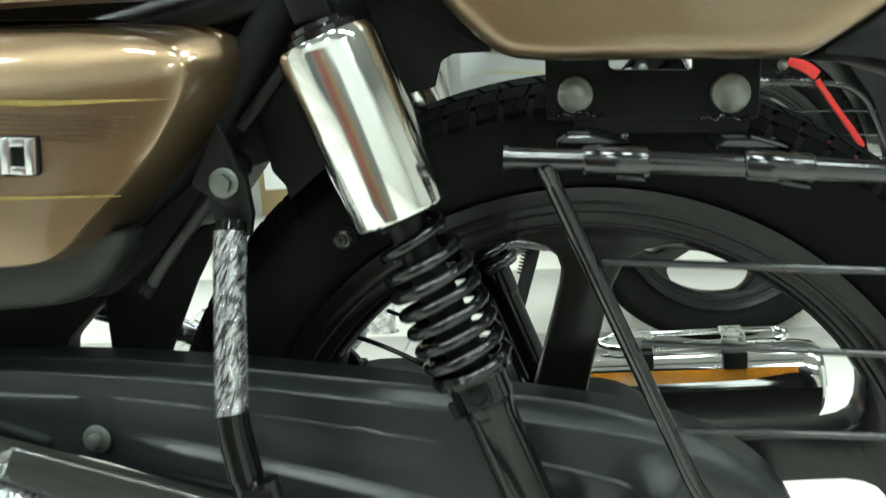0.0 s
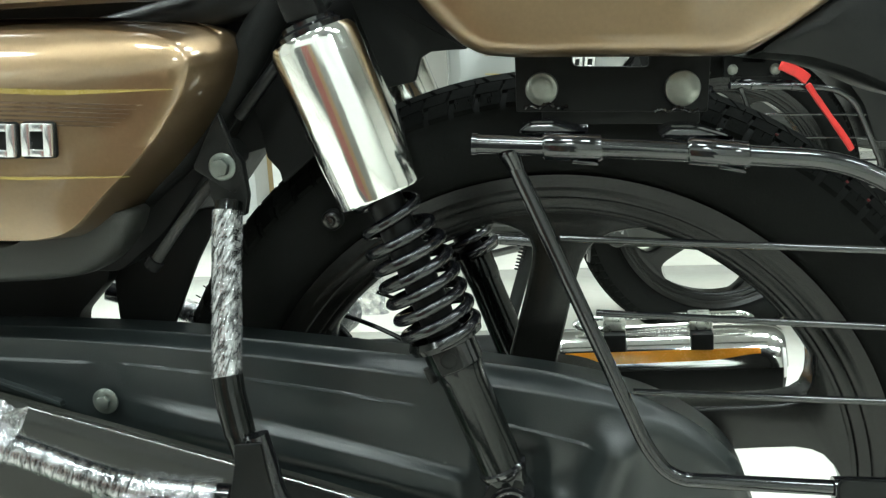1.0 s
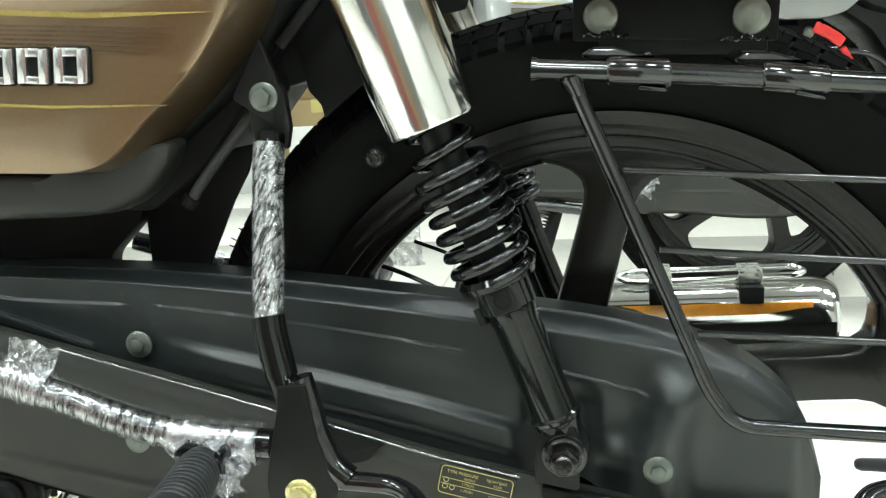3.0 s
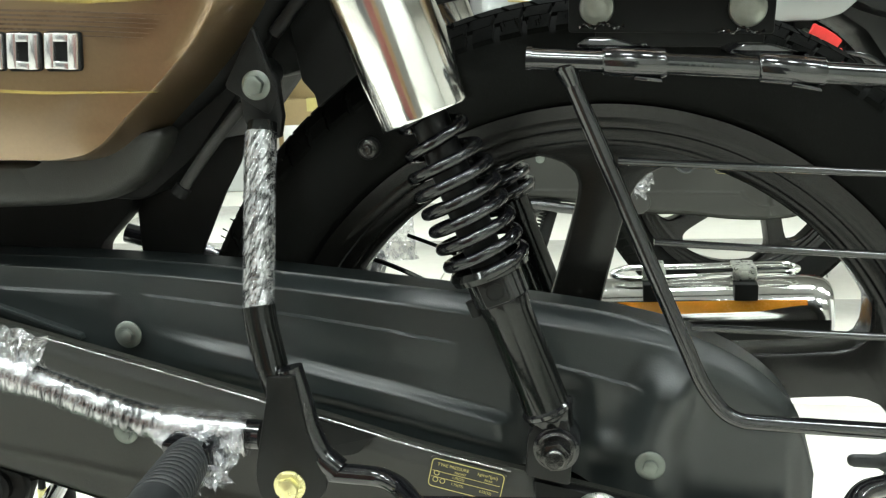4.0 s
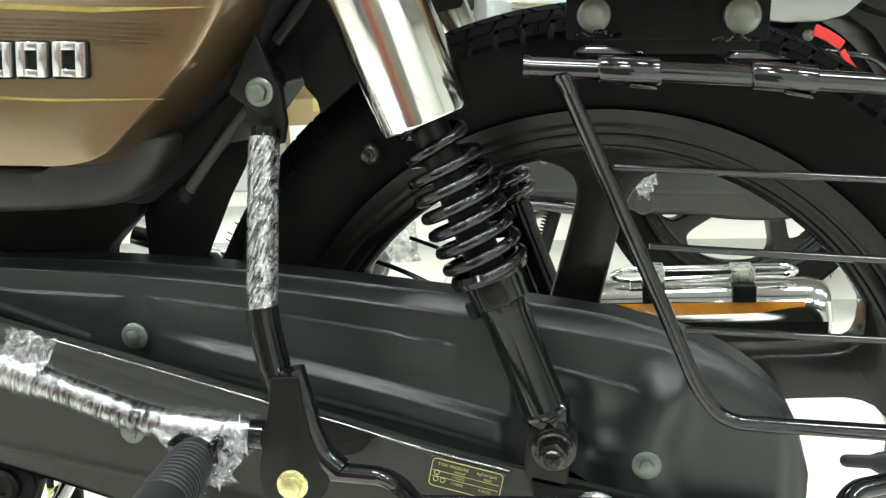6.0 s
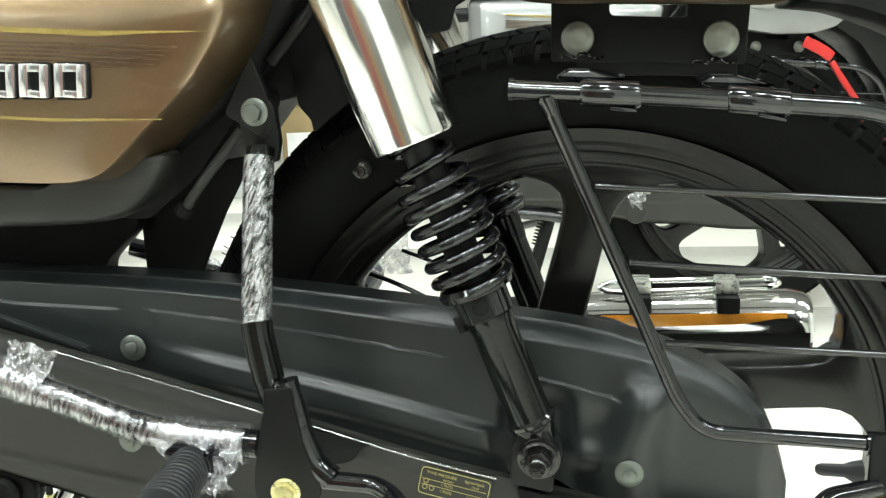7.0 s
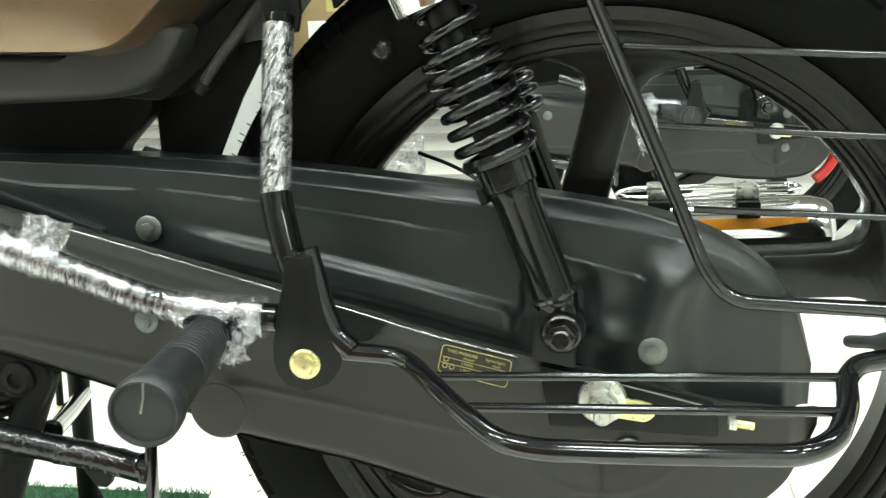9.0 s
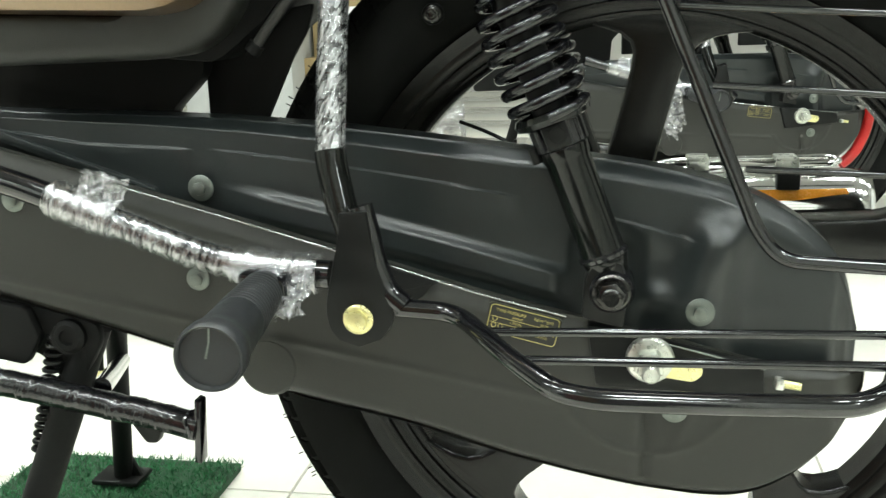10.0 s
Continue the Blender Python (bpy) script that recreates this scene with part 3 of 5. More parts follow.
    for v in (0.0082, 0.0122):
        a = Vector((-0.1012, -0.1255, 0.0315)) + e2 * v + e1 * 0.001
        tube([a, a + e1 * 0.043], 0.00018, 4, bm)
    part("rule", bm, M["label_ink"], label)
    for u, v in ((0.004, 0.0095), (0.004, 0.0140), (0.0085, 0.0140)):
        c = Vector((-0.1012, -0.1255, 0.0315)) + e1 * u + e2 * v
        ring = [(c.x + 0.0016 * math.cos(radians(a)), -0.1255, c.z + 0.0016 * math.sin(radians(a))) for a in range(0, 361, 30)]
        part("symbol", tube(ring, 0.00022, 4, caps=False), M["label_ink"], label)


def curve_outline(keys):
    pts = curve_points(keys, 24)
    return [(p.x, p.y) for p in pts]


chain_case()


def axle():
    nut = part("axle_washer", lathe([(0, 0), (0.0154, 0), (0.0154, 0.003), (0.0142, 0.005), (0.0112, 0.006), (0, 0.006)], (0, -0.129, -0.002), (0, -1, 0), 40), M["bright_zinc"], bike, "bright zinc axle washer")
    part("axle_nut", plate([(a, b - 0.002) for a, b in hexagon(0.0104)], -0.146, -0.134, 0.0012), M["bright_zinc"], nut)
    part("lock_nut", plate([(a, b - 0.002) for a, b in hexagon(0.0086)], -0.1525, -0.1465, 0.0012), M["bright_zinc"], nut)
    part("axle_end", lathe([(0, 0), (0.0056, 0), (0.0056, 0.006), (0.0046, 0.0075), (0, 0.0075)], (0, -0.1525, -0.002), (0, -1, 0), 28), M["bright_zinc"], nut)
    part("adjuster_tab", plate(rounded([(0.006, 0.001), (0.022, -0.0010), (0.0320, -0.0040), (0.0330, -0.0105), (0.027, -0.0155), (0.006, -0.0125)], 0.003), -0.1335, -0.1300, 0.0006), M["yellow_zinc"], nut, "yellow zinc chain adjuster tab")
    hexs = part("adjuster_nut", plate([(0.0768, -0.0180), (0.0820, -0.0185), (0.0825, -0.0120), (0.0772, -0.0115)], -0.135, -0.126, 0.001), M["bright_zinc"], bike, "zinc chain adjuster nut")
    part("adjuster_bolt", tube([(0.0822, -0.131, -0.0152), (0.0925, -0.131, -0.0168)], 0.0026, 12), M["yellow_zinc"], hexs, "yellow zinc adjuster bolt")


axle()


def shock_coil(base, axis, turns, wire, per_turn=30):
    """Coils of even pitch that open out and narrow towards the top."""
    axis = Vector(axis).normalized()
    u = Vector((0, -1, 0))
    w = axis.cross(u)
    pts = []
    total = int(turns * per_turn)
    for k in range(total + 1):
        n = turns * k / total
        h = 0.0111 * n + 0.0062 * max(0.0, n - 6.6)
        r = 0.0224 - 0.0055 * smoothstep(5.2, 7.6, n)
        a = 2 * math.pi * n
        pts.append(Vector(base) + axis * h + r * (math.cos(a) * u + math.sin(a) * w))
    return tube(pts, wire, 14)


def shock_absorber(side):
    """side: -1 for the left, 1 for the right."""
    f = -side
    back = 0.012 if f < 0 else 0.0
    low = Vector((-0.0246 - back, -0.1240 * f, 0.0505))
    high = low + Vector((-0.1055, 0.0, 0.2890))
    d = (high - low).normalized()
    at = lambda s: low + d * s
    pin = low + Vector((0.0, 0.0, -0.0064))
    body = part("shock_absorber", lathe([(0, -0.002), (0.0120, 0.002), (0.0132, 0.008), (0.0146, 0.012), (0.0143, 0.018), (0.0143, 0.080), (0.0150, 0.0825), (0.0156, 0.088), (0.0156, 0.104), (0.0235, 0.106), (0.0245, 0.1095), (0.0225, 0.113), (0, 0.113)], low, d, 36), M["damper_paint"], bike, "gloss black rear shock absorber")
    part("damper_rod", tube([at(0.10), at(0.26)], 0.0112, 24), M["satin_black"], body)
    part("spring", shock_coil(at(0.1100), d, 10.4, 0.0037), M["spring_paint"], body, "gloss black coil spring")
    prof = [(0.0270, 0.2060), (0.0280, 0.2055), (0.0285, 0.2070), (0.0285, 0.2600), (0.0285, 0.3020), (0.0281, 0.3058), (0.0266, 0.3085), (0.0, 0.3095)]
    part("shroud", lathe(prof + [(0.0, 0.3080), (0.0262, 0.3070), (0.0268, 0.2060)], low, d, 72), M["brushed_chrome"], body, "chromed tubular shock cover")
    part("top_cap", lathe([(0.0, 0.309), (0.0205, 0.309), (0.0205, 0.3125), (0.017, 0.3145), (0.017, 0.317), (0.010, 0.3185), (0, 0.3185)], low, d, 36), M["gloss_black"], body)
    t = at(0.316)
    part("top_mount", plate([(t.x - 0.011, t.z), (t.x + 0.011, t.z + 0.004), (t.x - 0.006, t.z + 0.052), (t.x - 0.026, t.z + 0.046)], t.y - 0.011, t.y + 0.011, 0.003), M["satin_black"], body)
    eye = part("lower_eye", lathe([(0, -0.013), (0.0136, -0.013), (0.0146, -0.009), (0.0146, 0.009), (0.0136, 0.013), (0, 0.013)], pin, (0, 1, 0), 36), M["gloss_black"], body)
    if f > 0:
        bm = plate([(pin.x + a, pin.z + b) for a, b in hexagon(0.0094)], pin.y - 0.0245, pin.y - 0.0150, 0.0012)
        lathe([(0, 0), (0.0118, 0), (0.0118, 0.0018), (0.0104, 0.0030), (0, 0.0030)], pin + Vector((0, -0.0131, 0)), (0, -1, 0), 36, bm)
        part("lower_nut", bm, M["black_zinc"], eye, "dark plated flanged nut")
        part("stud_end", lathe([(0, 0), (0.0060, 0), (0.0060, 0.003), (0.005, 0.004), (0, 0.004)], pin + Vector((0, -0.0245, 0)), (0, -1, 0), 24), M["black_zinc"], eye)
        # preload collar: a boxed boss with its hole, and a cam stop
        h = at(0.0985)
        wide = Vector((d.z, 0.0, -d.x))
        out = [h + wide * a + d * b for a, b in ((-0.0078, -0.0085), (0.0078, -0.0085), (0.0082, 0.0080), (-0.0082, 0.0080))]
        boss = part("adjuster_boss", plate(rounded([(p.x, p.z) for p in out], 0.0022), low.y - 0.0185, low.y - 0.008, 0.0014), M["satin_black"], body)
        part("adjuster_hole", lathe([(0, 0.0012), (0.0032, 0.0012), (0.0036, 0.0004), (0.0050, 0.0), (0.0052, -0.0010)], h + Vector((0.001, -0.0186, 0.0)), (0, 1, 0), 24), M["matt_black"], boss)
        part("cam_collar", lathe([(0.0150, 0.088), (0.0172, 0.090), (0.0176, 0.104), (0.0230, 0.106), (0.0230, 0.110), (0.015, 0.110)], low, d, 36), M["gloss_black"], body)
        c = at(0.090) - wide * 0.0185
        part("cam_stop", tube([c - d * 0.006, c + d * 0.004], 0.0034, 12), M["satin_black"], body)
        part("weld_bead", lathe([(0.0143, 0.0130), (0.0158, 0.0142), (0.0160, 0.0165), (0.0143, 0.0180)], low, d, 28), M["gloss_black"], body)
        part("clevis", plate(rounded([(-0.0435, 0.0262), (-0.0165, 0.0203), (-0.0145, 0.0480), (-0.0180, 0.0620), (-0.0330, 0.0650), (-0.0415, 0.0520)], 0.003), -0.1362, -0.1180, 0.0012), M["satin_black"], body)


shock_absorber(-1)
shock_absorber(1)


def leg_guard():
    """The tubular guard with its stays, rods and foot rail."""
    top = smooth_path([(-0.0345, -0.142, 0.2735), (0.060, -0.142, 0.2665), (0.172, -0.142, 0.2555), (0.215, -0.142, 0.228), (0.275, -0.142, 0.10), (0.262, -0.142, 0.062)], 0.03)
    g = part("leg_guard", tube(top, 0.0056, 18), M["gloss_black"], bike, "gloss black tubular leg guard beside the wheel")
    part("end_cap", tube([(-0.0365, -0.142, 0.2737), (-0.0335, -0.142, 0.2735)], 0.0064, 18), M["gloss_black"], g)
    part("weld", lathe([(0.0066, -0.0040), (0.0062, -0.0015), (0.0056, 0.0015), (0.0050, 0.0045), (0.0045, 0.0075)], (-0.0140, -0.142, 0.2645), (0.38, 0, -0.92), 16), M["gloss_black"], g)
    down = smooth_path([(-0.0165, -0.142, 0.2700), (0.0600, -0.143, 0.0860), (0.0745, -0.144, 0.0680), (0.110, -0.144, 0.0658), (0.190, -0.144, 0.0620), (0.262, -0.142, 0.062)], 0.022, 8)
    part("stay", tube(down, 0.0046, 16), M["gloss_black"], g)
    for a, b in (((0.0120, 0.2170), (0.238, 0.2015)), ((0.0315, 0.1715), (0.256, 0.1560)), ((0.0520, 0.1225), (0.268, 0.1120))):
        part("rod", tube([(a[0], -0.142, a[1]), (b[0], -0.142, b[1])], 0.0021, 10), M["gloss_black"], g)
    for x0, x1, z0, z1 in ((0.004, 0.0375, 0.2707, 0.2683), (0.0845, 0.1180, 0.2647, 0.2608)):
        clamp = part("clamp", tube([(x0, -0.142, z0), (x0 + 0.0015, -0.142, z0), (x1 - 0.0015, -0.142, z1), (x1, -0.142, z1)], [0.0068, 0.0078, 0.0078, 0.0068], 20), M["gloss_black"], g, "gloss black saddle clamp")
        part("clamp_lip", plate(rounded([(x0 + 0.016, z0 - 0.010), (x1 - 0.002, z1 - 0.0095), (x1 - 0.003, z1 - 0.0075), (x0 + 0.017, z0 - 0.008)], 0.001), -0.147, -0.137, 0.0004), M["gloss_black"], clamp)
        bm = plate(rounded([(x0 - 0.0150, z0 + 0.0080), (x0 - 0.0080, z0 + 0.0125), (x0 + 0.0060, z0 + 0.0120), (x0 + 0.0270, z0 + 0.0050), (x0 + 0.0060, z0 + 0.0040), (x0 - 0.0060, z0 + 0.0052)], 0.002), -0.1380, -0.0900, 0.002)
        part("bracket_arm", bm, M["gloss_black"], clamp)
        beads = [(x0 - 0.014 + 0.0045 * k, -0.0735 - 0.001 * (k % 2), z0 + 0.0155 + (0.0020, 0.0032, 0.0012, 0.0040, 0.0026, 0.0008, 0.0018)[k]) for k in range(7)]
        part("weld", tube(curve_points(beads, 28), [0.0011 + 0.0005 * math.sin(2.1 * k) for k in range(29)], 8), M["gloss_black"], clamp)
    # front stay, gusset and foot rail
    stay = smooth_path([(-0.1992, -0.1092, 0.2405), (-0.1992, -0.1096, 0.2396), (-0.1992, -0.1104, 0.2380), (-0.1992, -0.1128, 0.2330), (-0.2000, -0.1189, 0.214), (-0.2000, -0.1279, 0.182), (-0.2000, -0.1372, 0.149), (-0.2000, -0.1426, 0.130), (-0.1970, -0.1474, 0.113), (-0.1910, -0.1519, 0.097), (-0.1840, -0.1564, 0.081), (-0.1780, -0.1600, 0.066)], 0.012)
    s = part("front_stay", tube(stay, [(0.0092, 0.0070, 0.0080, 0.0086)[k] if k < 4 and k else (0.0055 if k == 0 else 0.0092) for k in range(len(stay))], 20), M["damper_paint"], g, "gloss black front stay partly wrapped in clear film")
    lug = [(-0.2015 + 0.0125 * math.cos(radians(a)), 0.2610 + 0.0125 * math.sin(radians(a))) for a in range(0, 181, 15)]
    part("lug", plate(lug + [(-0.2125, 0.243), (-0.2085, 0.230), (-0.1905, 0.230), (-0.1875, 0.243)], -0.1060, -0.0985, 0.0012), M["satin_black"], s)
    hex_bolt(s, (-0.2025, -0.1060, 0.2625), 0.0062, 0.0090, 0.005, "zinc", "zinc-plated flange bolt")
    edge = [(-0.1870, 0.1010), (-0.1880, 0.0890), (-0.1930, 0.0670), (-0.1975, 0.0480), (-0.1985, 0.0380), (-0.1970, 0.0280), (-0.1910, 0.0200), (-0.1780, 0.0160), (-0.1640, 0.0215), (-0.1570, 0.0310), (-0.1545, 0.0410), (-0.1590, 0.0510), (-0.1650, 0.0680), (-0.1680, 0.0860), (-0.1700, 0.1020)]
    part("gusset", plate(edge, -0.1748, -0.1712, 0.0008), M["satin_black"], s)
    part("collar", tube(curve_points([(-0.1765, -0.1640, 0.1035), (-0.1720, -0.1648, 0.0860), (-0.1680, -0.1656, 0.0680), (-0.1605, -0.1668, 0.0510), (-0.1500, -0.1680, 0.0415)], 24), 0.0080, 18), M["gloss_black"], s)
    part("sleeve", tube(smooth_path([(-0.2000, -0.1415, 0.1340), (-0.1985, -0.1440, 0.1240), (-0.1915, -0.1512, 0.0985)], 0.012), 0.0101, 20), M["damper_paint"], s, "glossy black sleeve below the film")
    hex_bolt(s, (-0.1780, -0.1748, 0.0345), 0.0070, 0.0095, 0.005, "yellow_zinc", "yellow zinc flange bolt")
    rail = smooth_path([(-0.156, -0.1690, 0.0410), (-0.1240, -0.1690, 0.0390), (-0.1120, -0.1760, 0.0370), (-0.0755, -0.2267, 0.0293), (-0.052, -0.2520, 0.0235), (-0.030, -0.2570, 0.0220), (0.030, -0.2575, 0.0225), (0.0960, -0.2570, 0.0240), (0.1150, -0.2430, 0.0260), (0.1290, -0.2050, 0.0290), (0.1340, -0.1750, 0.0330), (0.1420, -0.1660, 0.0385), (0.172, -0.152, 0.0385)], 0.014, 7)
    r = part("foot_rail", tube(rail, 0.0059, 18), M["gloss_black"], g, "gloss black tubular foot rail")
    for a, b in (((-0.1060, -0.1790, 0.0300), (0.1320, -0.1790, 0.0350)), ((-0.0830, -0.2180, 0.0275), (0.1260, -0.2180, 0.0310))):
        part("rod", tube([a, b], 0.0027, 12), M["gloss_black"], r)
    part("rear_bracket", plate(rounded([(0.1675, 0.072), (0.215, 0.070), (0.212, 0.020), (0.176, 0.010), (0.1665, 0.030)], 0.006), -0.1530, -0.1485, 0.001), M["satin_black"], g)
    part("bracket_sleeve", tube([(0.166, -0.144, 0.0628), (0.215, -0.143, 0.0615)], 0.0072, 18), M["gloss_black"], g)
    hex_bolt(g, (0.1855, -0.1535, 0.0250), 0.0068, 0.0095, 0.005, "yellow_zinc", "yellow zinc flange bolt")
    part("stub_pin", tube([(0.1415, -0.132, 0.0402), (0.1425, -0.132, 0.0402), (0.1450, -0.132, 0.0400), (0.1580, -0.132, 0.0397), (0.1620, -0.132, 0.0393), (0.1680, -0.132, 0.0390)], [0.0016, 0.0030, 0.0038, 0.0040, 0.0060, 0.0075], 16), M["peg_rubber"], r, "grey rubber-tipped pin")
    return s


STAY = leg_guard()


def wrapped(name, path, radius, parent, seed, label, turns=0, mat="film", rough=1.0):
    """Clear film wound round a tube in overlapping turns, uneven and creased."""
    bm = bmesh.new()
    count = 320
    pts = curve_points(path, count)
    sides = 36
    tang = [(pts[min(i + 1, count)] - pts[max(i - 1, 0)]).normalized() for i in range(count + 1)]
    up = tang[0].orthogonal().normalized()
    rings = []
    run = 0.0
    for i, (p, t) in enumerate(zip(pts, tang)):
        run += (p - pts[i - 1]).length if i else 0.0
        up = (up - t * up.dot(t)).normalized()
        w = t.cross(up)
        line = []
        for k in range(sides):
            a = 2 * math.pi * k / sides
            q = p + radius * (math.cos(a) * up + math.sin(a) * w)
            n = noise.noise(q * 70 + Vector((seed, 0, 0))) + 0.5 * noise.noise(q * 210) + 0.25 * noise.noise(q * 520)
            lap = 0.0
            if turns:
                u = run / turns + a / (2 * math.pi) + 0.5 * noise.noise(q * 45 + Vector((0, seed, 0)))
                lap = (0.15 if turns < 0.015 else 0.06) * (1 - (u % 1.0)) ** 3
            ripple = 0.00038 * noise.noise(Vector((run * 330 + seed, 1.6 * math.cos(a), 1.6 * math.sin(a)))) + 0.00030 * noise.noise(Vector((run * 900, 5 * math.cos(a), 5 * math.sin(a))))
            line.append(bm.verts.new(p + (radius * (1 + rough * (0.022 * n + lap)) + rough * ripple) * (math.cos(a) * up + math.sin(a) * w)))
        rings.append(line)
    for a, b in zip(rings, rings[1:]):
        for k in range(sides):
            bm.faces.new((a[k], a[(k + 1) % sides], b[(k + 1) % sides], b[k]))
    return part(name, bm, M[mat], parent, label)


def film_sheet(name, a, b, c, d, parent, seed, label, deep=0.006):
    """A loose crumpled piece of film hanging between the lines a-b and d-c."""
    bm = bmesh.new()
    a, b, c, d = (Vector(v) for v in (a, b, c, d))
    n = 44
    across = (b - a).cross(d - a).normalized()
    grid = []
    for i in range(n + 1):
        u = i / n
        line = []
        for j in range(n + 1):
            v = j / n
            ragged = 1.0 + 0.22 * noise.noise(Vector((u * 4, seed, 0)))
            p = a.lerp(b, u).lerp(d.lerp(c, u), v * ragged)
            h = math.sin(3.1 * math.pi * u + 2.0 * noise.noise(Vector((u * 2, v * 2, seed)))) * 0.5 + noise.noise(p * 110 + Vector((0, seed, 0))) + 0.5 * noise.noise(p * 330)
            line.append(bm.verts.new(p + across * deep * h + (b - a) * 0.10 * noise.noise(Vector((seed, v * 3, 0)))))
        grid.append(line)
    for p, q in zip(grid, grid[1:]):
        for j in range(n):
            bm.faces.new((p[j], p[j + 1], q[j + 1], q[j]))
    bmesh.ops.solidify(bm, geom=bm.faces[:], thickness=0.0002)
    return part(name, bm, M["film_loose"], parent, label)


wrapped("film_wrap", [(-0.1993, -0.1128, 0.235), (-0.2000, -0.1189, 0.214), (-0.2000, -0.1279, 0.182), (-0.2000, -0.1372, 0.149), (-0.2000, -0.1422, 0.1315)], 0.0097, STAY, 3, "crinkled clear packing film round the stay", 0, "film_tight", 0.8)


def pillion_peg():
    path = [(-0.430, -0.150, 0.118), (-0.405, -0.152, 0.111), (-0.366, -0.155, 0.098), (-0.326, -0.155, 0.083), (-0.288, -0.155, 0.0695), (-0.250, -0.155, 0.0605), (-0.200, -0.155, 0.0570)]
    hanger = part("peg_hanger", tube(curve_points(path, 40), 0.0092, 18), M["gloss_black"], bike, "gloss black tubular footpeg hanger wrapped in clear film")
    wrapped("film_wrap", [(-0.389, -0.1535, 0.1058), (-0.378, -0.1545, 0.1020), (-0.366, -0.155, 0.098), (-0.326, -0.155, 0.083), (-0.288, -0.155, 0.0695), (-0.250, -0.155, 0.0610), (-0.2085, -0.155, 0.0585)], 0.0104, hanger, 8, "overlapping turns of clear packing film round the hanger", 0.0105, rough=0.6)
    wrapped("film_layer", [(-0.386, -0.1537, 0.1048), (-0.366, -0.155, 0.098), (-0.345, -0.155, 0.0905)], 0.0128, hanger, 18, "second loose layer of clear film", 0.013, rough=0.7)
    wrapped("film_layer", [(-0.262, -0.156, 0.0635), (-0.240, -0.158, 0.0605), (-0.2065, -0.157, 0.0585)], 0.0126, hanger, 28, "second loose layer of clear film", 0.012, rough=0.7)
    film_sheet("film_flap", (-0.268, -0.168, 0.066), (-0.206, -0.168, 0.067), (-0.207, -0.186, 0.038), (-0.232, -0.188, 0.040), hanger, 15, "loose crumpled film at the root of the peg")
    film_sheet("film_flap", (-0.252, -0.172, 0.066), (-0.208, -0.172, 0.062), (-0.212, -0.196, 0.043), (-0.226, -0.200, 0.045), hanger, 25, "loose crumpled film at the root of the peg")
    film_sheet("film_flap", (-0.374, -0.157, 0.100), (-0.340, -0.160, 0.094), (-0.331, -0.156, 0.119), (-0.366, -0.152, 0.124), hanger, 21, "loose end of clear film standing up", 0.004)
    part("hinge", plate(rounded([(-0.250, 0.066), (-0.220, 0.062), (-0.219, 0.044), (-0.246, 0.042)], 0.004), -0.188, -0.160, 0.002), M["gloss_black"], hanger)
    o, e = Vector((-0.2350, -0.180, 0.0545)), Vector((-0.2250, -0.292, 0.0500))
    d = (e - o)
    length = d.length
    prof = [(0.0, 0.0), (0.0118, 0.0), (0.0124, 0.003)]
    n = 20
    for k in range(n):
        h = 0.006 + (length - 0.024) * k / n
        step = (length - 0.024) / n
        r = 0.0126 + 0.0042 * k / n
        if k > 11:
            prof += [(r, h)]
            continue
        prof += [(r, h), (r + 0.0006, h + step * 0.22), (r + 0.0006, h + step * 0.6), (r, h + step * 0.8)]
    prof += [(0.0172, length - 0.016), (0.0186, length - 0.0125), (0.0190, length - 0.006), (0.0188, length - 0.0018), (0.0180, length), (0.0170, length - 0.0004), (0.0160, length - 0.0028), (0.0, length - 0.0026)]
    peg = part("footpeg", lathe(prof, o, d, 48), M["peg_rubber"], hanger, "ribbed black rubber pillion footpeg")
    tip = e - d.normalized() * 0.0024
    part("mould_mark", tube([tip + Vector((0.001, 0, 0.0165)), tip + Vector((0.0002, 0, 0.008)), tip + Vector((-0.0022, 0, -0.0005))], [0.0007, 0.0005, 0.0007], 6), M["zinc"], peg, "pale scuffed moulding mark")


pillion_peg()


